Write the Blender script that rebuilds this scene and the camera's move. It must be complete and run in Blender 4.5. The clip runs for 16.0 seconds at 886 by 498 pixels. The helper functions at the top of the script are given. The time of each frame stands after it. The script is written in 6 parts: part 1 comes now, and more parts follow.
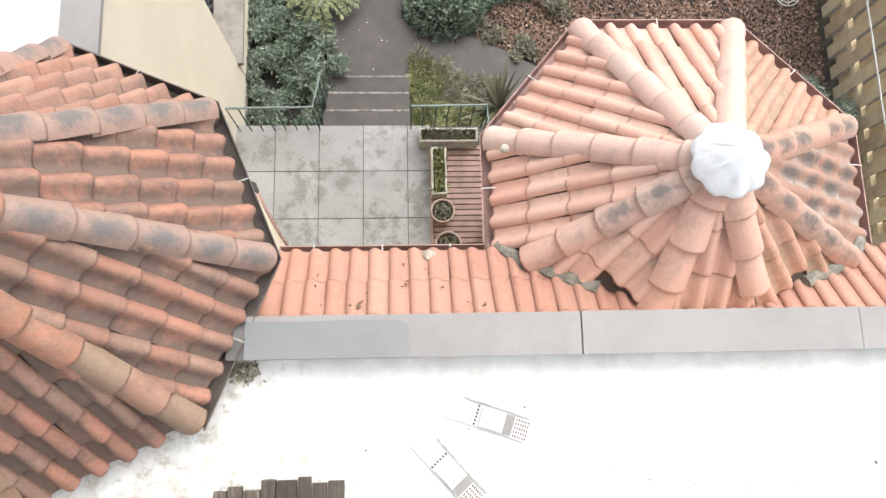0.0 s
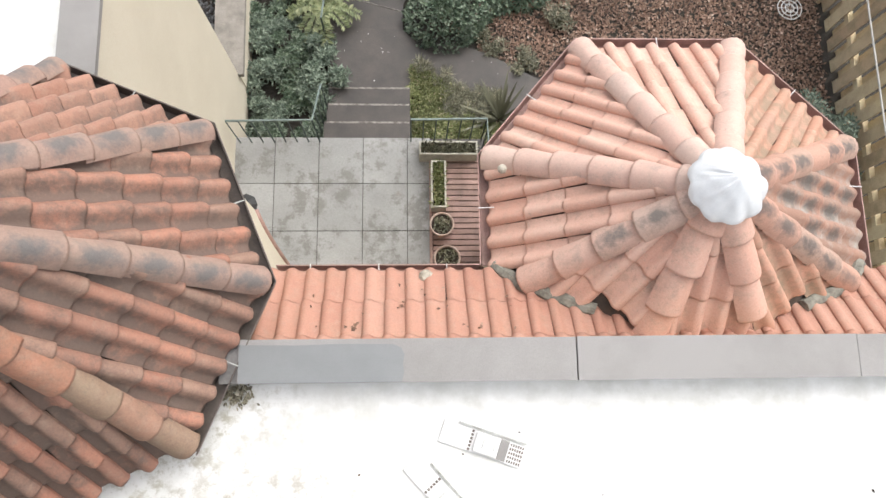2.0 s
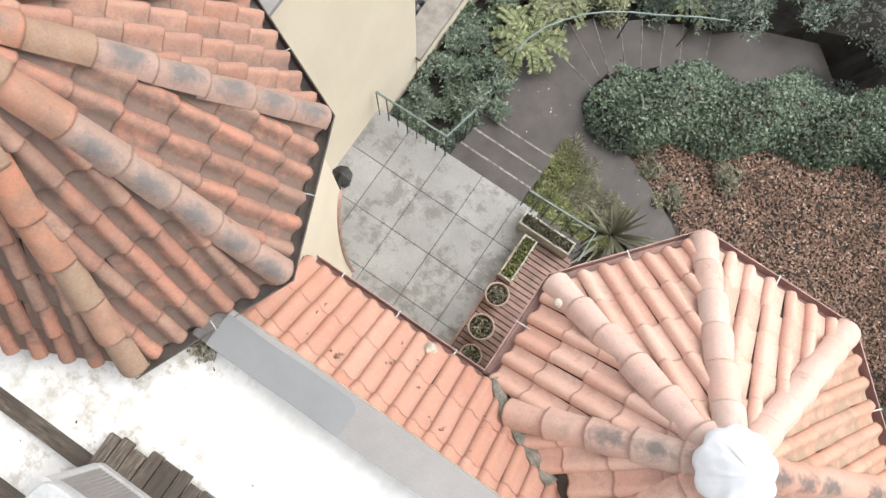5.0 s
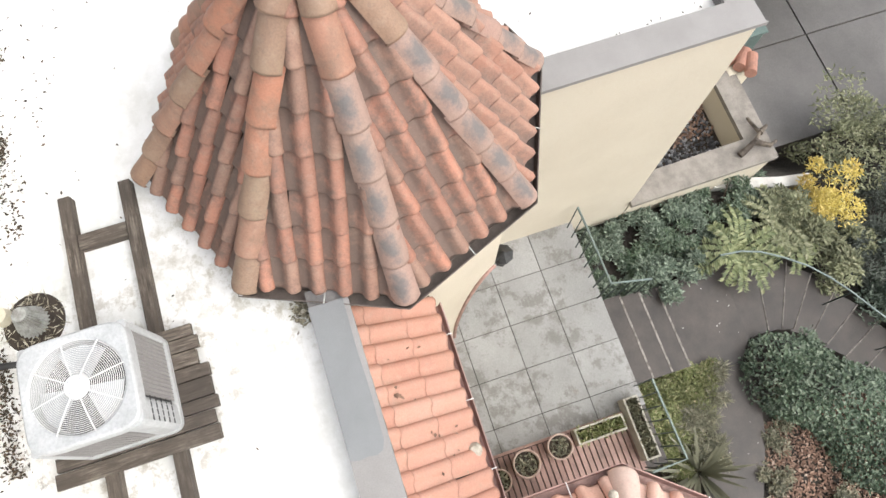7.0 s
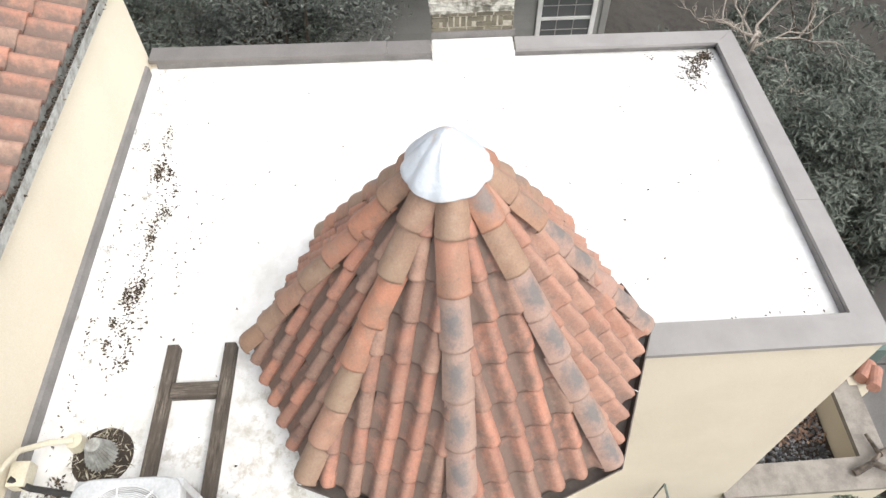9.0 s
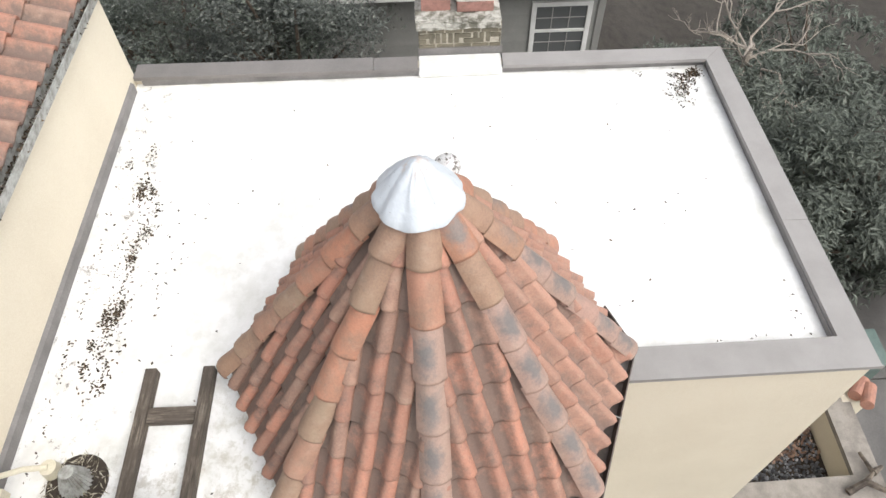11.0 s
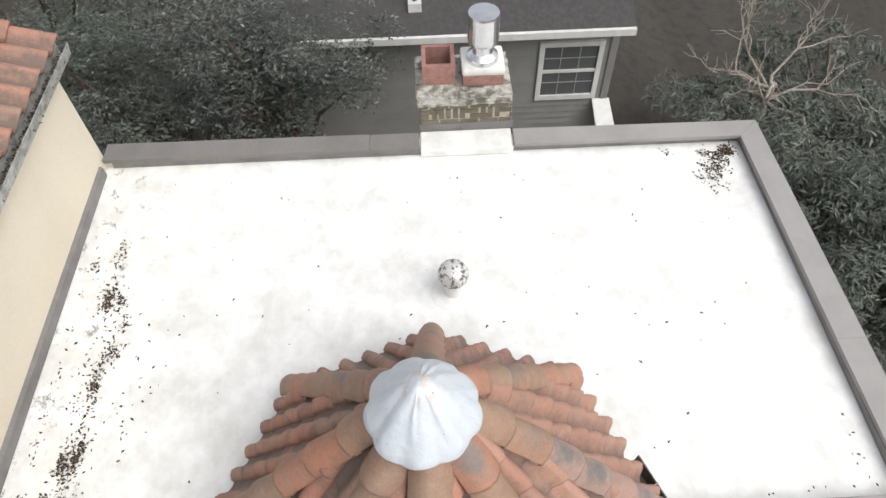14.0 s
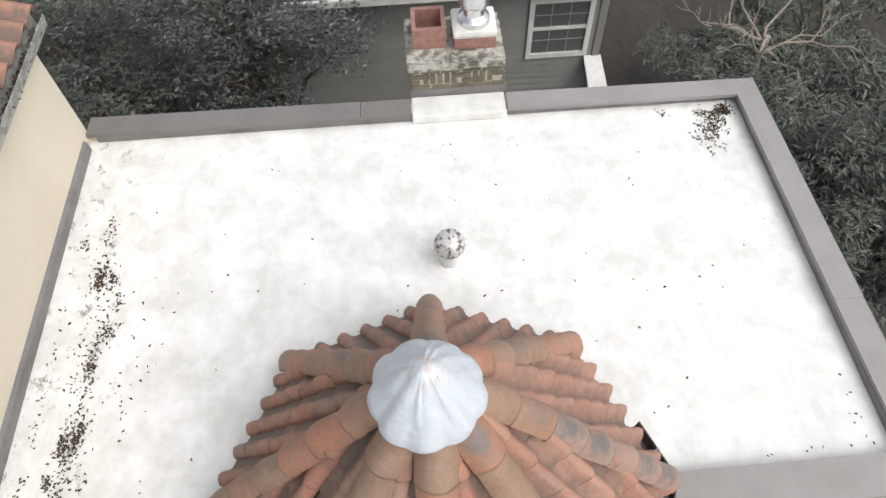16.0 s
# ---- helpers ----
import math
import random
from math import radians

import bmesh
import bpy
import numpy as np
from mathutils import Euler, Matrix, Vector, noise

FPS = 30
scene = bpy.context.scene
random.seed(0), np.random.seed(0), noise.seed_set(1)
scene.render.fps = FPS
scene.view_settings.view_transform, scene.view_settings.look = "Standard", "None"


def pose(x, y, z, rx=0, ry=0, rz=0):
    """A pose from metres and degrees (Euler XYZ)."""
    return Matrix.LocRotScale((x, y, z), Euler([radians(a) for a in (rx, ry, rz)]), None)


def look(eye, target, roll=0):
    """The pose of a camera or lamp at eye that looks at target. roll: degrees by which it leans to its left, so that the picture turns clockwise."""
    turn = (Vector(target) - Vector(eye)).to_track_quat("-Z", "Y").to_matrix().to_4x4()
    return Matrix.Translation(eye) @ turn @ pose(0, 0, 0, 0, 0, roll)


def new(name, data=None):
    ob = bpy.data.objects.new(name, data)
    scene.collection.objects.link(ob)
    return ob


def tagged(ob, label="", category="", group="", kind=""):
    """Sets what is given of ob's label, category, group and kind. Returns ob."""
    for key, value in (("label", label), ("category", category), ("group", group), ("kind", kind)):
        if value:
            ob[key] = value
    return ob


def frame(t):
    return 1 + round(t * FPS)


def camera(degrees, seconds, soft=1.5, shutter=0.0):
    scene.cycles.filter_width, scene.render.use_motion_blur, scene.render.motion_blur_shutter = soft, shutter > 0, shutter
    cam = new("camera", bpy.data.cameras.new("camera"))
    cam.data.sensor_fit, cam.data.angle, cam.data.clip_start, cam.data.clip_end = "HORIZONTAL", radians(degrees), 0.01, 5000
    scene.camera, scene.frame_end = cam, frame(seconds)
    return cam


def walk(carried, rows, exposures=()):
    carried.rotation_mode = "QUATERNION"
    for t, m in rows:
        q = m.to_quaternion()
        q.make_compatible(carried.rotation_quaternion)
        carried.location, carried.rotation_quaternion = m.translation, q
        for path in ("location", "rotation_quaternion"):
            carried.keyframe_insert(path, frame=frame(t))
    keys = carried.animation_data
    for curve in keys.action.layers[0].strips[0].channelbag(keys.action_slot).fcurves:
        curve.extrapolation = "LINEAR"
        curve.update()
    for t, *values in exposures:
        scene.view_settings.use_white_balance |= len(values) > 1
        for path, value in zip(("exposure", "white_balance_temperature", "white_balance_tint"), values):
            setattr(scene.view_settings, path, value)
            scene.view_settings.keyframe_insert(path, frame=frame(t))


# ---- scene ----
cam = camera(65.9, 16.0)
PATH = [
    (0, (-0.085, 0.28, 4.861), (0.019, 0.657, 2.9), 14.5),
    (0.5, (-0.064, 0.267, 4.858), (0.039, 0.644, 2.897), 14.5),
    (1, (-0.051, 0.267, 4.874), (0.049, 0.644, 2.912), 14.1),
    (1.5, (-0.05, 0.326, 4.867), (0.047, 0.704, 2.906), 13.9),
    (2, (-0.03, 0.433, 4.875), (0.065, 0.815, 2.914), 13.5),
    (2.5, (-0.001, 0.597, 4.871), (0.091, 0.985, 2.911), 13.1),
    (3, (0.013, 0.822, 4.882), (0.101, 1.209, 2.922), 13.9),
    (3.2, (0.035, 0.894, 4.886), (0.105, 1.288, 2.926), 13.1),
    (5.3, (0.144, 1.118, 4.937), (-0.028, 1.408, 2.965), 9.2),
    (5.5, (0.133, 1.092, 4.939), (-0.054, 1.363, 2.966), 8.8),
    (6, (0.115, 1.058, 4.935), (-0.204, 1.337, 2.98), 4.4),
    (6.5, (0.122, 1.016, 4.948), (-0.326, 1.269, 3.016), 1.9),
    (7, (0.114, 1.01, 4.946), (-0.455, 1.199, 3.038), 0.1),
    (7.5, (0.103, 1.002, 4.957), (-0.577, 1.137, 3.081), -0.8),
    (8, (0.102, 0.999, 4.969), (-0.695, 1.09, 3.137), -1.2),
    (8.5, (0.107, 0.989, 4.97), (-0.866, 1.047, 3.224), -1.3),
    (9, (0.101, 0.987, 4.993), (-1.078, 1.021, 3.377), -1.1),
    (11.5, (-0.17, 1.203, 5.02), (-1.365, 1.233, 3.417), -1.3),
    (12, (-0.393, 1.233, 5.012), (-1.592, 1.263, 3.411), -1.4),
    (12.5, (-0.658, 1.25, 4.999), (-1.856, 1.279, 3.398), -1.4),
    (13, (-0.941, 1.221, 5.008), (-2.14, 1.251, 3.407), -1.4),
    (13.5, (-1.184, 1.19, 4.992), (-2.384, 1.22, 3.393), -1.5),
    (14, (-1.305, 1.17, 4.991), (-2.497, 1.198, 3.385), -1.6),
    (14.5, (-1.335, 1.158, 4.982), (-2.453, 1.181, 3.324), -1.7),
    (15, (-1.374, 1.164, 4.985), (-2.469, 1.185, 3.312), -1.9),
    (15.5, (-1.398, 1.153, 4.984), (-2.494, 1.173, 3.311), -2.0),
    (16, (-1.424, 1.135, 4.987), (-2.516, 1.182, 3.312), -2.1),
]
EXPOSURES = [(0.0, 1.03), (1.5, 0.88), (3.2, 0.655), (5.3, 0.97), (7.5, 0.93), (9.0, 0.94), (11.5, 0.74), (13.0, 0.67), (14.5, 0.47), (16.0, 0.43)]
walk(cam, [(t, look(eye, target, roll)) for t, eye, target, roll in PATH], EXPOSURES)

# ---- world, sun ----
world = bpy.data.worlds.new("overcast_sky")
scene.world = world
world.use_nodes = True
wn = world.node_tree.nodes
sky = wn.new("ShaderNodeTexSky")
sky.sky_type = "NISHITA"
sky.sun_disc = False
sky.sun_elevation, sky.sun_rotation = radians(54), radians(40)
sky.air_density, sky.dust_density, sky.ozone_density = 1.0, 4.0, 1.0
grey = wn.new("ShaderNodeHueSaturation")
grey.inputs["Saturation"].default_value = 0.3
world.node_tree.links.new(sky.outputs[0], grey.inputs["Color"])
world.node_tree.links.new(grey.outputs[0], wn["Background"].inputs[0])
wn["Background"].inputs[1].default_value = 0.15
sun = new("sun", bpy.data.lights.new("sun", "SUN"))
sun.data.energy, sun.data.angle, sun.data.color = 0.84, radians(80), (1.0, 0.96, 0.90)
sun.matrix_world = look((0, 0, 30), (-6.43, -7.66, 30 - 13.76))


# ---- materials ----
def material(name):
    mat = bpy.data.materials.new(name)
    mat.use_nodes = True
    return mat, mat.node_tree, mat.node_tree.nodes["Principled BSDF"]


def node(tree, kind, **sockets):
    made = tree.nodes.new(kind)
    for key, value in sockets.items():
        made.inputs[key.replace("_", " ")].default_value = value
    return made


def ramp(tree, source, stops):
    made = tree.nodes.new("ShaderNodeValToRGB")
    while len(made.color_ramp.elements) < len(stops):
        made.color_ramp.elements.new(0.5)
    for element, (at, colour) in zip(made.color_ramp.elements, stops):
        element.position = at
        element.color = (*colour, 1) if len(colour) == 3 else colour
    tree.links.new(source, made.inputs[0])
    return made.outputs[0]


def noise_of(tree, scale, detail=6.0, rough=0.6, stretch=None, local=False):
    coords = tree.nodes.new("ShaderNodeTexCoord") if local else tree.nodes.new("ShaderNodeNewGeometry")
    out = coords.outputs["Object"] if local else coords.outputs["Position"]
    if stretch:
        mapping = tree.nodes.new("ShaderNodeMapping")
        mapping.inputs["Scale"].default_value = stretch
        tree.links.new(out, mapping.inputs[0])
        out = mapping.outputs[0]
    made = node(tree, "ShaderNodeTexNoise", Scale=scale, Detail=detail, Roughness=rough)
    tree.links.new(out, made.inputs["Vector"])
    return made.outputs[0]


def mix(tree, factor, a, b, blend="MIX"):
    made = tree.nodes.new("ShaderNodeMix")
    made.data_type, made.blend_type = "RGBA", blend
    for socket, value in ((0, factor), (6, a), (7, b)):
        if isinstance(value, (int, float)):
            made.inputs[socket].default_value = value
        elif isinstance(value, tuple):
            made.inputs[socket].default_value = (*value, 1)
        else:
            tree.links.new(value, made.inputs[socket])
    return made.outputs[2]


def relief(tree, shader, source, strength, distance=0.01):
    bump = node(tree, "ShaderNodeBump", Strength=strength, Distance=distance)
    tree.links.new(source, bump.inputs["Height"])
    tree.links.new(bump.outputs[0], shader.inputs["Normal"])


def plain(name, base, dark, scale=4.0, rough=0.7, metal=0.0, grain=60.0, bump=0.15, low=0.4, high=0.75, rnd=0.0, local=False):
    """Two-scale mottled surface from base to dark, with fine relief."""
    mat, tree, shader = material(name)
    big = ramp(tree, noise_of(tree, scale, local=local), [(low, (0, 0, 0)), (high, (1, 1, 1))])
    colour = mix(tree, big, base, dark)
    fine = noise_of(tree, grain, 3.0, local=local)
    colour = mix(tree, 0.35, colour, ramp(tree, fine, [(0.3, (0.35, 0.35, 0.35)), (0.7, (0.66, 0.66, 0.66))]), "OVERLAY")
    if rnd:
        info = tree.nodes.new("ShaderNodeObjectInfo")
        colour = mix(tree, rnd, colour, ramp(tree, info.outputs["Random"], [(0, (0.25, 0.25, 0.25)), (1, (0.75, 0.75, 0.75))]), "OVERLAY")
    tree.links.new(colour, shader.inputs["Base Color"])
    shader.inputs["Roughness"].default_value, shader.inputs["Metallic"].default_value = rough, metal
    if bump:
        relief(tree, shader, fine, bump)
    return mat


def clay(name, tones, lichen, amount, stain=0.55, warm=(0.50, 0.25, 0.17), pan=0.0, blot=None, rare=0.74):
    """Fired clay: a tone for each tile, weathered blotches, dark growth pushed into the pans so the valleys read
    deeper, and a grey scab on some tiles.
    """
    mat, tree, shader = material(name)
    info = tree.nodes.new("ShaderNodeObjectInfo")
    colour = ramp(tree, info.outputs["Random"], tones)
    blotch = ramp(tree, noise_of(tree, 5.0, 5.0, 0.65), [(0.42, (0, 0, 0)), (0.75, (0.7, 0.7, 0.7))])
    colour = mix(tree, blotch, colour, warm)
    dusty = ramp(tree, noise_of(tree, 11.0, 6.0, 0.7), [(0.5, (0, 0, 0)), (0.85, (0.55, 0.55, 0.55))])
    colour = mix(tree, dusty, colour, (0.42, 0.33, 0.26))
    coords = tree.nodes.new("ShaderNodeTexCoord")
    local = tree.nodes.new("ShaderNodeSeparateXYZ")
    tree.links.new(coords.outputs["Object"], local.inputs[0])
    # pan: darkens the valleys, dirt and valley shade together in the colour
    shift = node(tree, "ShaderNodeMapRange")
    for socket, value in ((1, -0.06), (2, 0.05), (3, pan), (4, -pan * 0.4)):
        shift.inputs[socket].default_value = value
    tree.links.new(local.outputs[0], shift.inputs[0])
    soil = tree.nodes.new("ShaderNodeMath")
    tree.links.new(noise_of(tree, 5.0, 9.0, 0.74), soil.inputs[0])
    tree.links.new(shift.outputs[0], soil.inputs[1])
    growth = ramp(tree, soil.outputs[0], [(1 - amount - 0.1, (0, 0, 0)), (1 - amount + 0.12, (stain, stain, stain))])
    colour = mix(tree, growth, colour, lichen)
    if blot:
        spot = tree.nodes.new("ShaderNodeVectorMath")
        spot.operation = "MULTIPLY_ADD"
        spot.inputs[1].default_value, spot.inputs[2].default_value = (12.0, 6.0, 2.0), (0.15, -1.05, 0.0)
        tree.links.new(coords.outputs["Object"], spot.inputs[0])
        far = tree.nodes.new("ShaderNodeVectorMath")
        far.operation = "LENGTH"
        tree.links.new(spot.outputs[0], far.inputs[0])
        ragged = tree.nodes.new("ShaderNodeMath")
        ragged.operation = "MULTIPLY_ADD"
        ragged.inputs[1].default_value = 1.6
        tree.links.new(noise_of(tree, 16.0, 5.0, 0.6), ragged.inputs[0])
        tree.links.new(far.outputs["Value"], ragged.inputs[2])
        scab = ramp(tree, ragged.outputs[0], [(0.0, (0.85, 0.85, 0.85)), (0.56, (0.8, 0.8, 0.8)), (0.9, (0, 0, 0))])
        chosen = ramp(tree, info.outputs["Random"], [(rare, (0, 0, 0)), (rare + 0.02, (1, 1, 1))])
        half = tree.nodes.new("ShaderNodeMath")
        half.operation = "MULTIPLY"
        half.inputs[1].default_value = 0.5
        tree.links.new(ragged.outputs[0], half.inputs[0])
        tree.links.new(half.outputs[0], scab.node.inputs[0])
        colour = mix(tree, mix(tree, 1.0, scab, chosen, "MULTIPLY"), colour, blot)
    grime = ramp(tree, noise_of(tree, 28.0, 7.0, 0.8), [(0.57, (0, 0, 0)), (0.70, (0.55, 0.55, 0.55))])
    colour = mix(tree, grime, colour, lichen)
    fine = noise_of(tree, 75.0, 4.0, 0.7)
    colour = mix(tree, 0.4, colour, ramp(tree, fine, [(0.3, (0.36, 0.36, 0.36)), (0.7, (0.64, 0.64, 0.64))]), "OVERLAY")
    tree.links.new(colour, shader.inputs["Base Color"])
    shader.inputs["Roughness"].default_value = 0.72
    relief(tree, shader, fine, 0.25, 0.006)
    return mat


def leafy(name, tones, rough=0.5):
    mat, tree, shader = material(name)
    geo = tree.nodes.new("ShaderNodeNewGeometry")
    colour = ramp(tree, geo.outputs["Random Per Island"], tones)
    patch = ramp(tree, noise_of(tree, 1.6, 3.0), [(0.35, (0.3, 0.3, 0.3)), (0.7, (0.7, 0.7, 0.7))])
    colour = mix(tree, 0.6, colour, patch, "OVERLAY")
    tree.links.new(colour, shader.inputs["Base Color"])
    shader.inputs["Roughness"].default_value = rough
    return mat


CLAY_WEST = clay("weathered_clay", [(0.0, (0.386, 0.181, 0.125)), (0.3, (0.302, 0.159, 0.115)), (0.55, (0.433, 0.206, 0.141)), (0.8, (0.264, 0.168, 0.127)), (1.0, (0.351, 0.221, 0.164))], (0.120, 0.095, 0.080), 0.51, 0.85, (0.472, 0.229, 0.159), 0.15)
CLAY_HIP = clay("weathered_hip_clay", [(0.0, (0.404, 0.186, 0.118)), (0.35, (0.373, 0.196, 0.136)), (0.6, (0.320, 0.203, 0.144)), (0.85, (0.288, 0.208, 0.145)), (1.0, (0.415, 0.192, 0.119))], (0.144, 0.120, 0.092), 0.45, 0.6, (0.415, 0.213, 0.140), 0.0, (0.168, 0.163, 0.158), 0.9)
CLAY_HIP_GREY = clay("grey_patched_hip_clay", [(0.0, (0.370, 0.227, 0.183)), (0.5, (0.353, 0.240, 0.197)), (1.0, (0.325, 0.229, 0.185))], (0.171, 0.149, 0.132), 0.42, 0.55, (0.380, 0.231, 0.184), 0.0, (0.122, 0.125, 0.126), 0.22)
CLAY_EAST = clay("salmon_clay", [(0.0, (0.68, 0.43, 0.345)), (0.4, (0.62, 0.36, 0.28)), (0.7, (0.69, 0.47, 0.385)), (1.0, (0.58, 0.36, 0.285))], (0.27, 0.235, 0.20), 0.35, 0.6, (0.68, 0.39, 0.295), 0.07)
CLAY_EAST_HIP = clay("salmon_hip_clay", [(0.0, (0.642, 0.450, 0.382)), (0.5, (0.638, 0.422, 0.350)), (1.0, (0.621, 0.477, 0.413))], (0.235, 0.215, 0.199), 0.36, 0.6, (0.621, 0.421, 0.353))
CLAY_PATCHED_HIP = clay("patched_salmon_hip_clay", [(0.0, (0.624, 0.416, 0.342)), (0.5, (0.612, 0.391, 0.317)), (1.0, (0.570, 0.423, 0.358))], (0.261, 0.239, 0.209), 0.42, 0.6, (0.584, 0.385, 0.311), 0.0, (0.142, 0.137, 0.129), 0.45)
CLAY_SCAB_HIP = clay("blotched_hip_clay", [(0.0, (0.52, 0.31, 0.235)), (0.5, (0.50, 0.29, 0.22)), (1.0, (0.46, 0.32, 0.255))], (0.13, 0.12, 0.11), 0.36, 0.6, (0.48, 0.29, 0.22), 0.0, (0.085, 0.083, 0.08), 0.18)
CLAY_MOSSY = clay("lichen_grey_clay", [(0.0, (0.36, 0.20, 0.145)), (0.4, (0.30, 0.19, 0.145)), (0.7, (0.40, 0.22, 0.16)), (1.0, (0.28, 0.20, 0.16))], (0.40, 0.40, 0.37), 0.40, 0.8, (0.33, 0.20, 0.15), 0.05, (0.10, 0.097, 0.09), 0.55)
# browner, mossier salmon clay, darkened to carry shade on two eastern faces
CLAY_SHADE = clay("shaded_brown_salmon_clay", [(0.0, (0.55, 0.31, 0.22)), (0.4, (0.50, 0.27, 0.19)), (0.7, (0.58, 0.33, 0.24)), (1.0, (0.46, 0.28, 0.21))], (0.22, 0.20, 0.14), 0.46, 0.7, (0.54, 0.29, 0.21), 0.1)
CLAY_LINK = clay("link_clay", [(0.0, (0.447, 0.242, 0.182)), (0.4, (0.406, 0.206, 0.151)), (0.7, (0.463, 0.263, 0.200)), (1.0, (0.422, 0.226, 0.167))], (0.283, 0.202, 0.157), 0.36, 0.5, (0.490, 0.254, 0.177), 0.05)
# north faces' clay: less growth, and lighter tones that hold the light there
CLAY_LIT_CLEAN = clay("lit_cleaner_clay", [(0.0, (0.378, 0.205, 0.148)), (0.4, (0.343, 0.178, 0.128)), (0.7, (0.406, 0.233, 0.171)), (1.0, (0.320, 0.186, 0.139))], (0.134, 0.110, 0.096), 0.42, 0.7, (0.396, 0.215, 0.157), 0.2)
UNDERLAY = plain("roof_underlay", (0.06, 0.05, 0.045), (0.1, 0.07, 0.05), 9.0, 0.95)
STUCCO = plain("cream_stucco", (0.647, 0.589, 0.472), (0.596, 0.538, 0.426), 1.2, 0.9, grain=130.0, bump=0.3)
COPING = plain("grey_sheet_metal", (0.308, 0.295, 0.286), (0.251, 0.239, 0.231), 2.5, 0.66, 0.1, 200.0, 0.05)
COPING_OLD = plain("tarnished_sheet_metal", (0.215, 0.20, 0.19), (0.165, 0.155, 0.148), 2.5, 0.55, 0.2, 120.0, 0.08)
COPING_DARK = plain("dark_flashing_and_shadow", (0.215, 0.205, 0.20), (0.14, 0.133, 0.128), 4.0, 0.6, 0.2)
SEALANT = plain("grey_sealant", (0.20, 0.207, 0.212), (0.235, 0.242, 0.247), 2.0, 0.55, grain=300.0, bump=0.0)
GUTTER_DARK = plain("dark_gutter_metal", (0.15, 0.122, 0.106), (0.075, 0.062, 0.055), 7.0, 0.6, 0.2)
GUTTER_RED = plain("brown_red_gutter_metal", (0.449, 0.292, 0.260), (0.272, 0.178, 0.152), 7.0, 0.6, 0.15)
GUTTER_GREY = plain("aged_zinc_gutter", (0.46, 0.47, 0.45), (0.17, 0.16, 0.135), 14.0, 0.6, 0.25)
WHITE_METAL = plain("white_painted_metal", (0.74, 0.74, 0.73), (0.62, 0.62, 0.60), 6.0, 0.45)
AC_WHITE = plain("chalky_white_enamel", (0.468, 0.477, 0.477), (0.369, 0.378, 0.373), 7.0, 0.5)
AC_DARK = plain("shaded_coil_fins", (0.05, 0.05, 0.05), (0.09, 0.09, 0.09), 30.0, 0.6, 0.3)
AC_FAN = plain("grey_fan_blade", (0.45, 0.47, 0.48), (0.36, 0.375, 0.39), 8.0, 0.5)
OLD_WOOD = plain("weathered_timber", (0.175, 0.145, 0.115), (0.05, 0.04, 0.032), 7.0, 0.9, grain=45.0, bump=0.8, low=0.38, high=0.62, rnd=0.35)


def timber(name, stretch):
    """Grey weathered wood with dark cracks along the grain."""
    mat, tree, shader = material(name)
    grain = noise_of(tree, 9.0, 8.0, 0.7, stretch)
    colour = ramp(tree, grain, [(0.36, (0.035, 0.028, 0.022)), (0.5, (0.12, 0.098, 0.078)), (0.62, (0.20, 0.172, 0.14)), (0.75, (0.28, 0.25, 0.21))])
    wet = ramp(tree, noise_of(tree, 3.5, 5.0, 0.65), [(0.42, (0.8, 0.8, 0.8)), (0.6, (0, 0, 0))])
    colour = mix(tree, wet, colour, (0.07, 0.057, 0.046))
    info = tree.nodes.new("ShaderNodeObjectInfo")
    colour = mix(tree, 0.5, colour, ramp(tree, info.outputs["Random"], [(0, (0.3, 0.3, 0.3)), (1, (0.66, 0.66, 0.66))]), "OVERLAY")
    tree.links.new(colour, shader.inputs["Base Color"])
    shader.inputs["Roughness"].default_value = 0.88
    relief(tree, shader, grain, 0.7, 0.012)
    return mat


SKID_WOOD = timber("weathered_skid_timber", (0.5, 6.0, 6.0))
PLANK_WOOD = timber("weathered_plank_timber", (6.0, 0.5, 6.0))
DECK_WOOD = plain("red_brown_decking", (0.34, 0.225, 0.195), (0.20, 0.135, 0.115), 7.0, 0.7, grain=80.0, bump=0.3, rnd=0.35)
FENCE_WOOD = plain("tan_fence_board", (0.60, 0.50, 0.345), (0.42, 0.34, 0.22), 6.0, 0.85, grain=70.0, bump=0.35, rnd=0.45)
CONCRETE, tree_, shader_ = material("stained_patio_concrete")
slab_ = ramp(tree_, noise_of(tree_, 2.2, 4.0), [(0.35, (0.315, 0.315, 0.308)), (0.7, (0.25, 0.25, 0.243))])
info_ = tree_.nodes.new("ShaderNodeObjectInfo")
slab_ = mix(tree_, 0.14, slab_, ramp(tree_, info_.outputs["Random"], [(0, (0.25, 0.25, 0.25)), (1, (0.75, 0.75, 0.75))]), "OVERLAY")
crust_ = ramp(tree_, noise_of(tree_, 3.4, 11.0, 0.76), [(0.50, (0, 0, 0)), (0.585, (0.7, 0.7, 0.7))])
slab_ = mix(tree_, crust_, slab_, (0.15, 0.143, 0.13))
rusty_ = ramp(tree_, noise_of(tree_, 2.7, 6.0, 0.6, local=True), [(0.66, (0, 0, 0)), (0.78, (0.3, 0.3, 0.3))])
slab_ = mix(tree_, rusty_, slab_, (0.24, 0.16, 0.12))
fine_ = noise_of(tree_, 45.0, 5.0)
slab_ = mix(tree_, 0.4, slab_, ramp(tree_, fine_, [(0.3, (0.36, 0.36, 0.36)), (0.7, (0.64, 0.64, 0.64))]), "OVERLAY")
tree_.links.new(slab_, shader_.inputs["Base Color"])
shader_.inputs["Roughness"].default_value = 0.62
relief(tree_, shader_, fine_, 0.2)
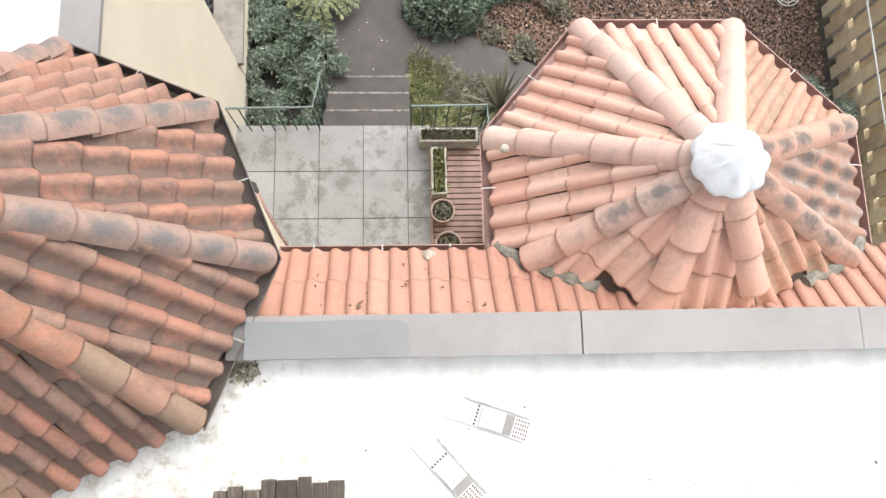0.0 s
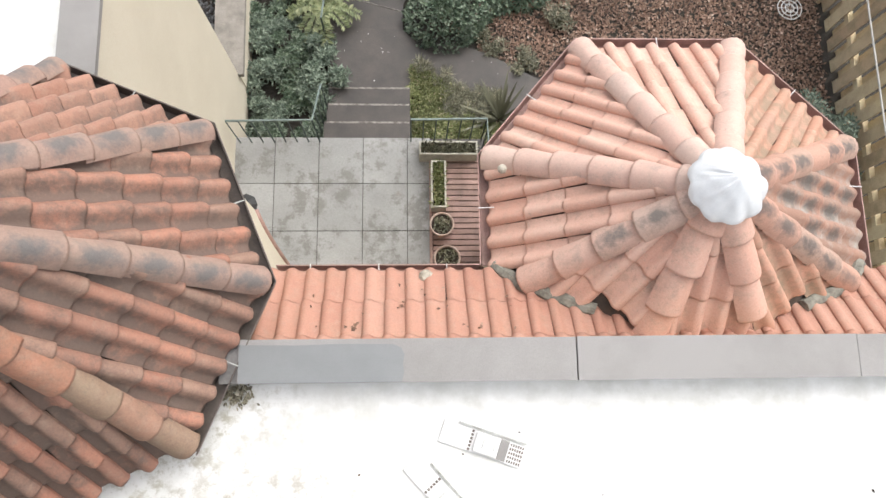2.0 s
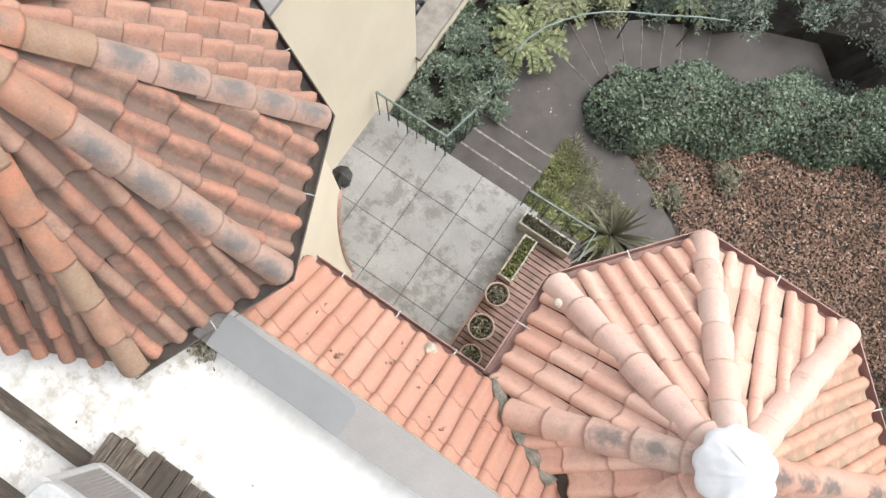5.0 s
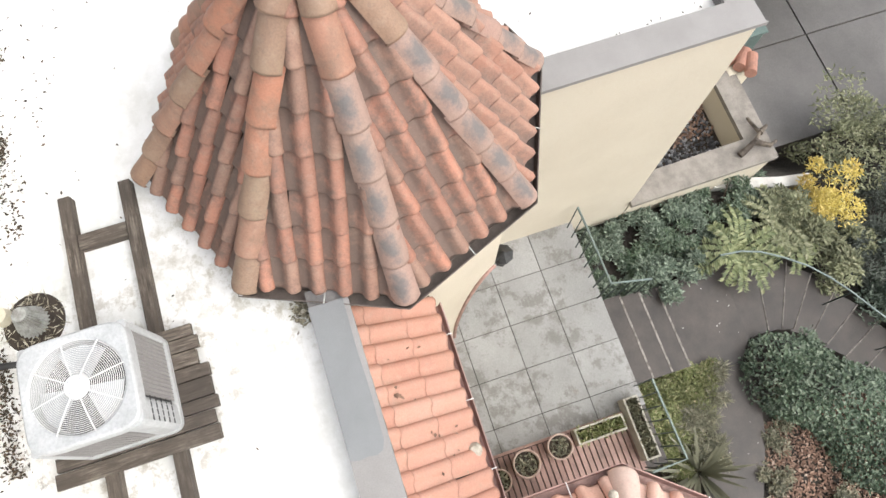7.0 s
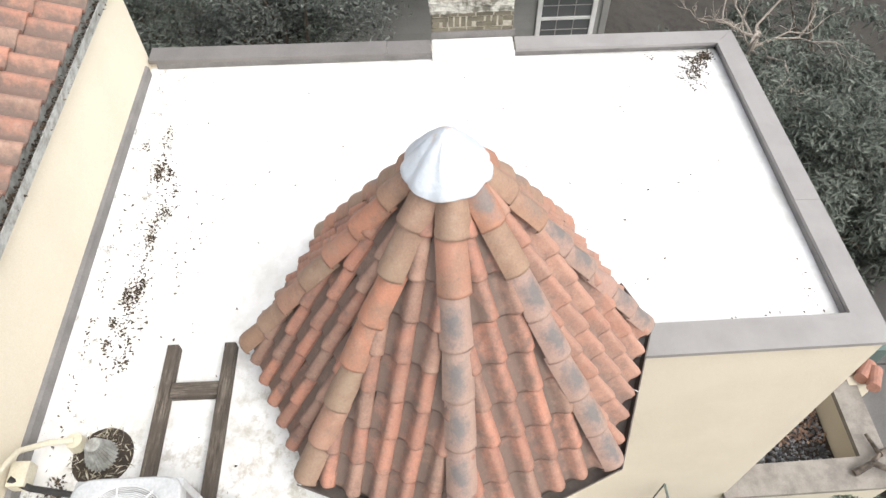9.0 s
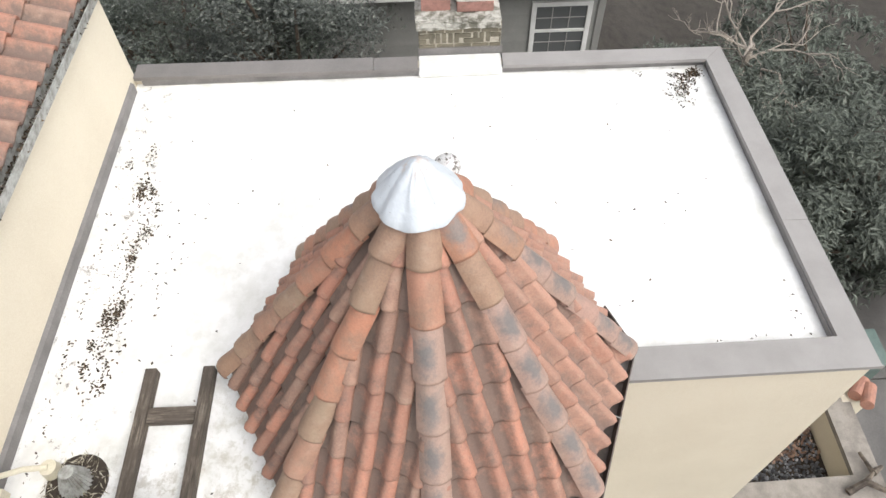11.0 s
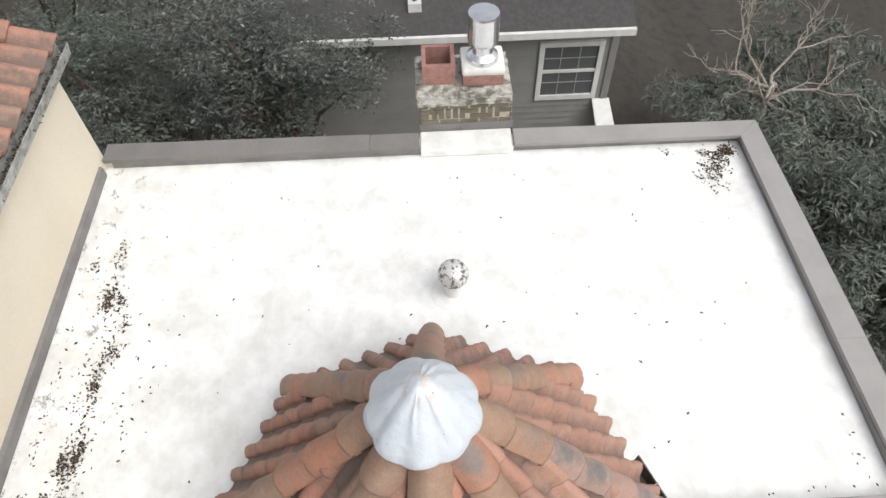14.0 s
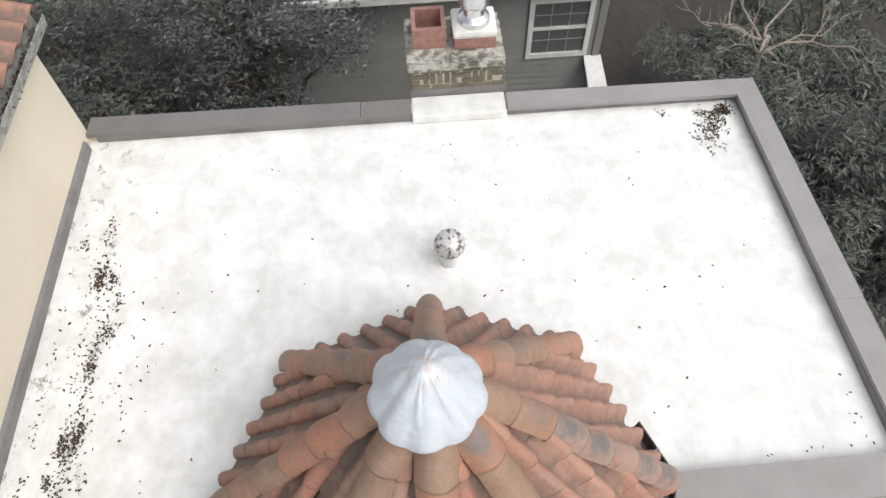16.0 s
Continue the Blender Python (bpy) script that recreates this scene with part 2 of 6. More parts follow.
WET_CONCRETE = plain("wet_dark_concrete", (0.066, 0.055, 0.047), (0.033, 0.028, 0.025), 2.6, 0.5, grain=50.0, bump=0.25, low=0.35, high=0.65)
NOSING = plain("worn_step_edge", (0.281, 0.259, 0.234), (0.111, 0.098, 0.085), 14.0, 0.7, low=0.42, high=0.6)
DRIVE = plain("damp_driveway", (0.132, 0.125, 0.119), (0.079, 0.075, 0.071), 0.8, 0.4, grain=40.0)
IRON = plain("green_black_iron", (0.055, 0.085, 0.075), (0.03, 0.035, 0.035), 15.0, 0.5, 0.4)
PALE_RAIL = plain("pale_green_rail", (0.20, 0.25, 0.235), (0.12, 0.15, 0.142), 15.0, 0.5, 0.3)
TERRACOTTA = plain("terracotta_pot", (0.38, 0.19, 0.135), (0.26, 0.14, 0.11), 10.0, 0.8)
POT_RIM = plain("salt_stained_clay", (0.47, 0.37, 0.32), (0.36, 0.24, 0.19), 14.0, 0.85)
SOIL = plain("dark_soil", (0.055, 0.042, 0.032), (0.025, 0.02, 0.016), 18.0, 0.95, grain=90.0, bump=0.6)
PLANTER = plain("pale_planter_wood", (0.46, 0.44, 0.38), (0.30, 0.28, 0.24), 9.0, 0.8)
STONE_CAP = plain("weathered_wall_cap", (0.28, 0.255, 0.225), (0.15, 0.135, 0.12), 5.0, 0.85, grain=60.0, bump=0.4)
WHITEWASH = plain("white_washed_wall", (0.70, 0.69, 0.65), (0.5, 0.49, 0.46), 3.0, 0.85)
SIDING = plain("grey_green_siding", (0.215, 0.213, 0.20), (0.18, 0.178, 0.168), 2.0, 0.75, rnd=0.1)
SHINGLE = plain("charcoal_shingles", (0.05, 0.048, 0.048), (0.075, 0.072, 0.07), 12.0, 0.95, grain=50.0, bump=0.4)
TRIM = plain("white_trim_paint", (0.62, 0.62, 0.60), (0.5, 0.5, 0.48), 5.0, 0.6)
BRICK = plain("mossy_brick", (0.166, 0.148, 0.108), (0.079, 0.076, 0.054), 9.0, 0.9, grain=60.0, bump=0.5, rnd=0.4)
VALLEY = plain("mossy_valley_fill", (0.272, 0.264, 0.224), (0.096, 0.088, 0.072), 16.0, 0.95, grain=60.0, bump=0.6)
MORTAR = plain("pale_mortar", (0.480, 0.444, 0.372), (0.264, 0.240, 0.192), 14.0, 0.95, bump=0.4)
CROWN = plain("mossy_chimney_crown", (0.45, 0.44, 0.40), (0.13, 0.125, 0.10), 11.0, 0.95, grain=50.0, bump=0.6, low=0.42, high=0.6)
RED_FLUE = plain("red_flue_clay", (0.34, 0.18, 0.15), (0.20, 0.115, 0.095), 14.0, 0.85)
STEEL = plain("bright_galvanised_steel", (0.75, 0.76, 0.77), (0.6, 0.61, 0.62), 5.0, 0.22, 0.9, bump=0.0)
SPECKLED = plain("flaking_silver_paint", (0.62, 0.61, 0.60), (0.14, 0.125, 0.11), 26.0, 0.5, 0.3, low=0.5, high=0.6)
PVC = plain("ivory_pipe", (0.64, 0.60, 0.47), (0.52, 0.48, 0.38), 5.0, 0.5)
BLACK = plain("black_plastic", (0.02, 0.02, 0.02), (0.035, 0.035, 0.035), 20.0, 0.5)
BARK = plain("brown_bark", (0.10, 0.075, 0.055), (0.05, 0.04, 0.03), 14.0, 0.95, bump=0.7)
PALE_BARK = plain("pale_bare_twigs", (0.338, 0.300, 0.255), (0.195, 0.168, 0.143), 14.0, 0.9)
UTILITY = plain("green_utility_box", (0.12, 0.17, 0.155), (0.09, 0.13, 0.12), 6.0, 0.5)
GLASS, tree_, shader_ = material("dark_window_glass")
shader_.inputs["Base Color"].default_value = (0.10, 0.105, 0.105, 1)
shader_.inputs["Roughness"].default_value, shader_.inputs["Specular IOR Level"].default_value = 0.06, 0.6

LEAF_DARK = leafy("dark_evergreen_leaf", [(0.0, (0.062, 0.073, 0.059)), (0.5, (0.085, 0.099, 0.079)), (0.9, (0.110, 0.126, 0.102)), (1.0, (0.173, 0.191, 0.159))], 0.7)
LEAF_TREE = leafy("small_evergreen_leaf", [(0.0, (0.048, 0.055, 0.047)), (0.6, (0.073, 0.082, 0.071)), (0.92, (0.105, 0.114, 0.100)), (1.0, (0.238, 0.249, 0.221))], 0.6)
LEAF_HEDGE = leafy("ivy_hedge_leaf", [(0.0, (0.054, 0.087, 0.055)), (0.6, (0.107, 0.153, 0.096)), (1.0, (0.227, 0.278, 0.200))], 0.4)
LEAF_GREY = leafy("grey_green_shrub_leaf", [(0.0, (0.074, 0.104, 0.076)), (0.6, (0.140, 0.183, 0.133)), (1.0, (0.294, 0.351, 0.273))], 0.55)
LEAF_FERN = leafy("fresh_fern_frond", [(0.0, (0.121, 0.152, 0.070)), (0.6, (0.205, 0.236, 0.110)), (1.0, (0.338, 0.357, 0.193))], 0.55)
LEAF_MOSS = leafy("mossy_ground_cover", [(0.0, (0.146, 0.176, 0.073)), (0.6, (0.263, 0.292, 0.122)), (0.9, (0.400, 0.400, 0.209)), (1.0, (0.523, 0.449, 0.302))], 0.8)
LEAF_OLIVE = leafy("olive_conifer_leaf", [(0.0, (0.123, 0.137, 0.075)), (0.6, (0.201, 0.214, 0.118)), (1.0, (0.338, 0.338, 0.215))], 0.6)
LEAF_YELLOW = leafy("yellow_shrub_leaf", [(0.0, (0.42, 0.33, 0.06)), (0.6, (0.60, 0.47, 0.11)), (1.0, (0.70, 0.58, 0.22))], 0.6)
LEAF_BLADE = leafy("olive_sword_leaf", [(0.0, (0.094, 0.094, 0.062)), (0.6, (0.188, 0.188, 0.125)), (1.0, (0.338, 0.312, 0.225))], 0.5)
LITTER = leafy("fallen_brown_leaves", [(0.0, (0.15, 0.092, 0.067)), (0.45, (0.25, 0.155, 0.112)), (0.86, (0.34, 0.225, 0.165)), (0.97, (0.46, 0.34, 0.26)), (1.0, (0.62, 0.52, 0.43))], 0.75)
LICHEN = leafy("pale_dry_lichen", [(0.0, (0.10, 0.085, 0.06)), (0.4, (0.26, 0.235, 0.17)), (0.8, (0.45, 0.42, 0.33)), (1.0, (0.6, 0.57, 0.48))], 0.9)
DEBRIS = leafy("dark_roof_debris", [(0.0, (0.03, 0.025, 0.02)), (0.7, (0.08, 0.06, 0.04)), (1.0, (0.17, 0.12, 0.08))], 0.9)

# white roof membrane: chalk white, with faint green-yellow ponding marks and soot by the wall
MEMBRANE, tree_, shader_ = material("white_roof_membrane")
pond = ramp(tree_, noise_of(tree_, 2.6, 6.0, 0.6), [(0.38, (0.80, 0.80, 0.79)), (0.62, (0.67, 0.67, 0.645))])
wrinkle = ramp(tree_, noise_of(tree_, 8.0, 7.0, 0.65), [(0.42, (0.55, 0.55, 0.55)), (0.55, (0.385, 0.385, 0.375))])
white = mix(tree_, 0.55, pond, wrinkle, "OVERLAY")
place = tree_.nodes.new("ShaderNodeNewGeometry")
parts_ = tree_.nodes.new("ShaderNodeSeparateXYZ")
tree_.links.new(place.outputs["Position"], parts_.inputs[0])
strip = tree_.nodes.new("ShaderNodeMapRange")
strip.inputs[1].default_value, strip.inputs[2].default_value = -1.15, -1.75
tree_.links.new(parts_.outputs[1], strip.inputs[0])
soot = ramp(tree_, noise_of(tree_, 4.5, 10.0, 0.82), [(0.555, (0, 0, 0)), (0.62, (0.85, 0.85, 0.85))])
sooty = mix(tree_, 1.0, soot, strip.outputs[0], "MULTIPLY")
white = mix(tree_, sooty, white, (0.12, 0.105, 0.09))
apart = tree_.nodes.new("ShaderNodeVectorMath")
apart.operation = "DISTANCE"
apart.inputs[1].default_value = (-2.54, 1.12, 0.0)
tree_.links.new(place.outputs["Position"], apart.inputs[0])
skirt = tree_.nodes.new("ShaderNodeMapRange")
skirt.inputs[1].default_value, skirt.inputs[2].default_value = 2.0, 1.55
tree_.links.new(apart.outputs["Value"], skirt.inputs[0])
side_ = tree_.nodes.new("ShaderNodeMapRange")
side_.inputs[1].default_value, side_.inputs[2].default_value = -2.9, -2.0
tree_.links.new(parts_.outputs[0], side_.inputs[0])
drip = ramp(tree_, noise_of(tree_, 8.0, 8.0, 0.75), [(0.5, (0, 0, 0)), (0.62, (0.75, 0.75, 0.75))])
white = mix(tree_, mix(tree_, 1.0, mix(tree_, 1.0, drip, skirt.outputs[0], "MULTIPLY"), side_.outputs[0], "MULTIPLY"), white, (0.36, 0.33, 0.25))
unit_ = tree_.nodes.new("ShaderNodeVectorMath")
unit_.operation = "DISTANCE"
unit_.inputs[1].default_value = (-1.0, -0.95, 0.0)
tree_.links.new(place.outputs["Position"], unit_.inputs[0])
round_unit = tree_.nodes.new("ShaderNodeMapRange")
round_unit.inputs[1].default_value, round_unit.inputs[2].default_value = 1.25, 0.6
tree_.links.new(unit_.outputs["Value"], round_unit.inputs[0])
muck = ramp(tree_, noise_of(tree_, 6.0, 9.0, 0.78), [(0.5, (0, 0, 0)), (0.6, (0.7, 0.7, 0.7))])
white = mix(tree_, mix(tree_, 1.0, muck, round_unit.outputs[0], "MULTIPLY"), white, (0.30, 0.26, 0.19))
tree_.links.new(white, shader_.inputs["Base Color"])
shader_.inputs["Roughness"].default_value = 0.55
relief(tree_, shader_, noise_of(tree_, 6.0, 4.0), 0.25, 0.02)

CAP, tree_, shader_ = material("pale_blue_membrane")
place_ = tree_.nodes.new("ShaderNodeTexCoord")
rust = ramp(tree_, noise_of(tree_, 9.0, 5.0), [(0.54, (0, 0, 0)), (0.8, (0.55, 0.55, 0.55))])
sheet_ = mix(tree_, rust, (0.53, 0.57, 0.61), (0.44, 0.45, 0.46))
peak_ = tree_.nodes.new("ShaderNodeVectorMath")
peak_.operation = "DISTANCE"
peak_.inputs[1].default_value = (0.5, 0.5, 0.92)
tree_.links.new(place_.outputs["Generated"], peak_.inputs[0])
worn_ = ramp(tree_, peak_.outputs["Value"], [(0.06, (0.8, 0.8, 0.8)), (0.30, (0, 0, 0))])
worn_ = mix(tree_, 1.0, worn_, ramp(tree_, noise_of(tree_, 22.0, 6.0, 0.7), [(0.45, (0, 0, 0)), (0.6, (1, 1, 1))]), "MULTIPLY")
sheet_ = mix(tree_, worn_, sheet_, (0.50, 0.40, 0.345))
specks_ = ramp(tree_, noise_of(tree_, 60.0, 2.0), [(0.72, (0, 0, 0)), (0.75, (0.8, 0.8, 0.8))])
tree_.links.new(mix(tree_, specks_, sheet_, (0.14, 0.13, 0.12)), shader_.inputs["Base Color"])
shader_.inputs["Roughness"].default_value = 0.42
relief(tree_, shader_, noise_of(tree_, 9.0, 3.0, 0.55), 0.55, 0.03)

CAP_WHITE = plain("white_cap_membrane", (0.76, 0.78, 0.80), (0.66, 0.68, 0.70), 5.0, 0.35, grain=80.0, bump=0.1)

EARTH, tree_, shader_ = material("garden_earth")
earth = ramp(tree_, noise_of(tree_, 3.0, 8.0, 0.7), [(0.3, (0.024, 0.021, 0.018)), (0.55, (0.047, 0.041, 0.034)), (0.8, (0.042, 0.046, 0.03))])
tree_.links.new(earth, shader_.inputs["Base Color"])
shader_.inputs["Roughness"].default_value = 0.95
relief(tree_, shader_, noise_of(tree_, 30.0, 5.0), 0.6, 0.03)


# ---- building blocks ----
def to_object(name, bm, mat, parent=None, label="", smooth=False):
    mesh = bpy.data.meshes.new(name)
    bm.normal_update()
    bm.to_mesh(mesh)
    bm.free()
    mesh.materials.append(mat)
    if smooth:
        mesh.polygons.foreach_set("use_smooth", [True] * len(mesh.polygons))
    ob = new(name, mesh)
    ob.parent = parent
    if label:
        tagged(ob, label)
    return ob


def part(name, bm, mat, parent, label="", smooth=False):
    return to_object(name, bm, mat, parent, label, smooth)


def shared(name, mesh, m, parent):
    ob = new(name, mesh)
    ob.parent = parent
    ob.matrix_basis = m
    return ob


def group_of(name, label, category, group="", at=(0, 0, 0)):
    ob = new(name)
    ob.location = at
    return tagged(ob, label, category, group)


def box(x0, x1, y0, y1, z0, z1, bevel=0.0, bm=None):
    target = bm or bmesh.new()
    made = bmesh.ops.create_cube(target, size=1.0, matrix=Matrix.Translation(((x0 + x1) / 2, (y0 + y1) / 2, (z0 + z1) / 2)) @ Matrix.Diagonal((x1 - x0, y1 - y0, z1 - z0, 1)))
    if bevel:
        edges = {e for v in made["verts"] for e in v.link_edges}
        bmesh.ops.bevel(target, geom=list(edges), offset=bevel, segments=2, affect="EDGES", profile=0.6)
    return target


def cylinder(r0, r1, z0, z1, sides=24, at=(0, 0), bm=None, caps=True):
    target = bm or bmesh.new()
    bmesh.ops.create_cone(target, cap_ends=caps, segments=sides, radius1=r0, radius2=r1, depth=z1 - z0, matrix=Matrix.Translation((at[0], at[1], (z0 + z1) / 2)))
    return target


def lathe(profile, sides=28, at=(0, 0, 0)):
    """A turned body from (radius, height) pairs."""
    bm = bmesh.new()
    rings = [[bm.verts.new((at[0] + r * math.cos(2 * math.pi * k / sides), at[1] + r * math.sin(2 * math.pi * k / sides), at[2] + z)) for k in range(sides)] for r, z in profile]
    for a, b in zip(rings, rings[1:]):
        for k in range(sides):
            bm.faces.new((a[k], a[(k + 1) % sides], b[(k + 1) % sides], b[k]))
    return bm


def prism(outline, z0, z1):
    bm = bmesh.new()
    low = [bm.verts.new((x, y, z0)) for x, y in outline]
    high = [bm.verts.new((x, y, z1)) for x, y in outline]
    bm.faces.new(high)
    bm.faces.new(low[::-1])
    for k in range(len(outline)):
        j = (k + 1) % len(outline)
        bm.faces.new((low[k], low[j], high[j], high[k]))
    bmesh.ops.recalc_face_normals(bm, faces=bm.faces)
    return bm


def tube(points, r0, r1=None, sides=7, bm=None):
    target = bm or bmesh.new()
    pts = [Vector(p) for p in points]
    rings = []
    for i, p in enumerate(pts):
        way = (pts[min(i + 1, len(pts) - 1)] - pts[max(i - 1, 0)]).normalized()
        side = way.cross(Vector((0, 0, 1)))
        side = side.normalized() if side.length > 1e-3 else Vector((1, 0, 0))
        up = side.cross(way)
        r = r0 + ((r1 if r1 is not None else r0) - r0) * i / max(len(pts) - 1, 1)
        rings.append([target.verts.new(p + r * (math.cos(2 * math.pi * k / sides) * side + math.sin(2 * math.pi * k / sides) * up)) for k in range(sides)])
    for a, b in zip(rings, rings[1:]):
        for k in range(sides):
            target.faces.new((a[k], a[(k + 1) % sides], b[(k + 1) % sides], b[k]))
    target.faces.new(rings[0][::-1])
    target.faces.new(rings[-1])
    return target


def sweep(path, profile):
    """A closed (outward, height) profile carried along a level path with mitred corners; outward is to the right of the way."""
    pts = [Vector((p[0], p[1])) for p in path]
    bm = bmesh.new()
    rings = []
    for i, p in enumerate(pts):
        normals = []
        for a, b in ((i - 1, i), (i, i + 1)):
            if 0 <= a and b < len(pts):
                d = (pts[b] - pts[a]).normalized()
                normals.append(Vector((d.y, -d.x)))
        n = sum(normals, Vector((0, 0))).normalized()
        n = n / max(n.dot(normals[0]), 0.3)
        rings.append([bm.verts.new((p.x + o * n.x, p.y + o * n.y, path[i][2] + h)) for o, h in profile])
    size = len(profile)
    for a, b in zip(rings, rings[1:]):
        for k in range(size):
            bm.faces.new((a[k], a[(k + 1) % size], b[(k + 1) % size], b[k]))
    bm.faces.new(rings[0])
    bm.faces.new(rings[-1][::-1])
    bmesh.ops.recalc_face_normals(bm, faces=bm.faces)
    return bm


def scatter_mesh(name, points, length, width, mat, rng, lift=0.3, droop=0.0, parent=None, curl=0.25, ways=None):
    """Many small folded leaves, one at each point."""
    n = len(points)
    turn = rng.uniform(0, 2 * math.pi, n)
    rise = rng.normal(lift, 0.35, n) - droop
    d = np.stack([np.cos(turn) * np.cos(rise), np.sin(turn) * np.cos(rise), np.sin(rise)], 1) if ways is None else ways
    up = rng.normal(0, 0.35, (n, 3)) + np.array([0, 0, 1.0])
    s = np.cross(d, up)
    s /= np.linalg.norm(s, axis=1, keepdims=True) + 1e-6
    up = np.cross(s, d)
    size = rng.uniform(0.65, 1.3, n)[:, None]
    a = points
    tip = points + d * length * size
    mid = points + d * length * size * 0.5
    left = mid + s * width * 0.5 * size + up * width * curl * size
    right = mid - s * width * 0.5 * size + up * width * curl * size
    verts = np.stack([a, left, tip, right], 1).reshape(-1, 3)
    base = np.arange(n)[:, None] * 4
    faces = np.concatenate([base + np.array([[0, 1, 2]]), base + np.array([[0, 2, 3]])])
    mesh = bpy.data.meshes.new(name)
    mesh.from_pydata(verts.tolist(), [], faces.tolist())
    mesh.materials.append(mat)
    ob = new(name, mesh)
    ob.parent = parent
    return ob


def smooth(a, b, v):
    k = min(max((v - a) / (b - a), 0.0), 1.0)
    return k * k * (3 - 2 * k)

# ---- the lie of the land ----
PATIO = -4.0


def ground_at(x, y):
    z = -4.62
    z -= 1.15 * smooth(6.2, 9.0, y) * smooth(4.5, 1.5, x)
    z -= 1.0 * smooth(-2.2, -3.2, x) * smooth(4.6, 6.6, y)
    z -= 1.6 * smooth(-6.0, -8.5, x)
    z -= 0.5 * smooth(9.0, 14.0, y)
    for sx, sy, sz in ((-0.7, 5.8, -4.85), (-0.65, 6.3, -5.0), (-0.4, 6.8, -5.25), (0.0, 7.25, -5.45), (0.4, 7.6, -5.65), (0.9, 8.0, -5.9), (1.8, 8.5, -6.0), (2.6, 8.7, -6.0)):
        z = min(z, z + (sz - z) * smooth(0.85, 0.6, math.hypot(x - sx, y - sy)))
    return z + 0.03 * math.sin(2.3 * x + 1.1 * y) * smooth(9, 3, abs(x) + abs(y) * 0.3)


xs = sorted({*np.linspace(-14, 9, 93).round(3), *np.linspace(-70, -14, 12).round(3), *np.linspace(9, 70, 12).round(3), -600.0, 600.0})
ys = sorted({*np.linspace(-7, 14, 85).round(3), *np.linspace(-70, -7, 12).round(3), *np.linspace(14, 70, 12).round(3), -600.0, 600.0})
gv = [(x, y, ground_at(x, y)) for y in ys for x in xs]
gf = [(j * len(xs) + i, j * len(xs) + i + 1, (j + 1) * len(xs) + i + 1, (j + 1) * len(xs) + i) for j in range(len(ys) - 1) for i in range(len(xs) - 1)]
gm = bpy.data.meshes.new("ground")
gm.from_pydata(gv, [], gf)
gm.materials.append(EARTH)
tagged(new("ground", gm), "dark garden earth on a falling slope", "ground", kind="structure")

# ---- white flat roof, parapets, walls ----
ROOF_EDGE = [(-6.27, -2.08), (4.6, -2.08), (4.6, 0.45), (-2.45, 0.45), (-2.45, 4.46), (-6.27, 4.38)]
white_roof = tagged(to_object("flat_roof", prism(ROOF_EDGE, -0.22, 0.0), MEMBRANE), "flat roof with chalk-white membrane, faint stains and specks", "roof", kind="structure")


def coping(name, label, pieces, wall_box, lip, old=()):
    """A parapet: wall, sheet-metal pieces over it, a dark flashing band on its roof side."""
    base = tagged(to_object(name, box(*wall_box), STUCCO), label, "parapet", kind="structure")
    for k, piece in enumerate(pieces):
        part("coping", prism(piece[0], piece[1], piece[2]), COPING_OLD if k in old else COPING, base, "tarnished dark coping" if k in old else "")
    if lip:
        part("flashing", box(*lip) if len(lip) == 6 else prism(*lip), COPING_DARK, base, "dark metal flashing")
    return base


coping("parapet_north", "cream parapet with grey sheet-metal coping, roof's garden edge",
       [([(-3.853, 4.365), (-2.625, 4.402), (-2.345, 4.654), (-3.853, 4.602)], 0.075, 0.115), ([(-6.165, 4.297), (-3.845, 4.363), (-3.845, 4.60), (-6.375, 4.517)], 0.075, 0.121)],
       (-6.36, -2.562, 4.445, 4.50, -4.6, 0.075), ([(-6.20, 4.32), (-2.64, 4.39), (-2.64, 4.444), (-6.20, 4.444)], 0.004, 0.074))
coping("parapet_west", "cream parapet with grey sheet-metal coping, beside the chimney",
       [([(-6.20, -2.07), (-6.18, 0.58), (-6.40, 0.58), (-6.43, -2.07)], 0.085, 0.13), ([(-6.182, 0.586), (-6.18, 1.08), (-6.40, 1.08), (-6.40, 0.586)], 0.085, 0.123),
        ([(-6.18, 2.03), (-6.16, 4.29), (-6.37, 4.51), (-6.40, 2.03)], 0.085, 0.126)],
       (-6.37, -6.25, -2.08, 4.38, -6.2, 0.085), (-6.248, -6.21, -2.0, 4.31, 0.004, 0.084), old=(0, 1))
coping("parapet_wing", "cream parapet with wide grey sheet-metal coping next to the tower",
       [([(-2.60, 2.45), (-2.31, 2.45), (-2.34, 4.648), (-2.62, 4.396)], 0.10, 0.145)],
       (-2.56, -2.372, 2.2, 4.60, -4.6, 0.10), None)
base = coping("parapet_courtyard", "parapet with grey sheet-metal coping along the tiled link roof",
              [([(-1.175, 0.435), (1.093, 0.435), (1.093, 0.725), (-1.175, 0.725)], 0.19, 0.232), ([(1.101, 0.433), (3.06, 0.433), (3.06, 0.727), (1.101, 0.727)], 0.19, 0.24),
               ([(3.068, 0.435), (4.7, 0.435), (4.7, 0.725), (3.068, 0.725)], 0.19, 0.233)],
              (-1.3, 4.65, 0.47, 0.70, -4.3, 0.19), None)
patch = [(-1.17, 0.438), (-0.09, 0.438), (-0.075, 0.50), (-0.083, 0.56), (-0.072, 0.62), (-0.095, 0.665), (-0.15, 0.688), (-0.5, 0.692), (-0.8, 0.684), (-1.17, 0.69)]
part("sealant_patch", prism(patch, 0.232, 0.2375), SEALANT, base, "smooth darker grey sealant patch")
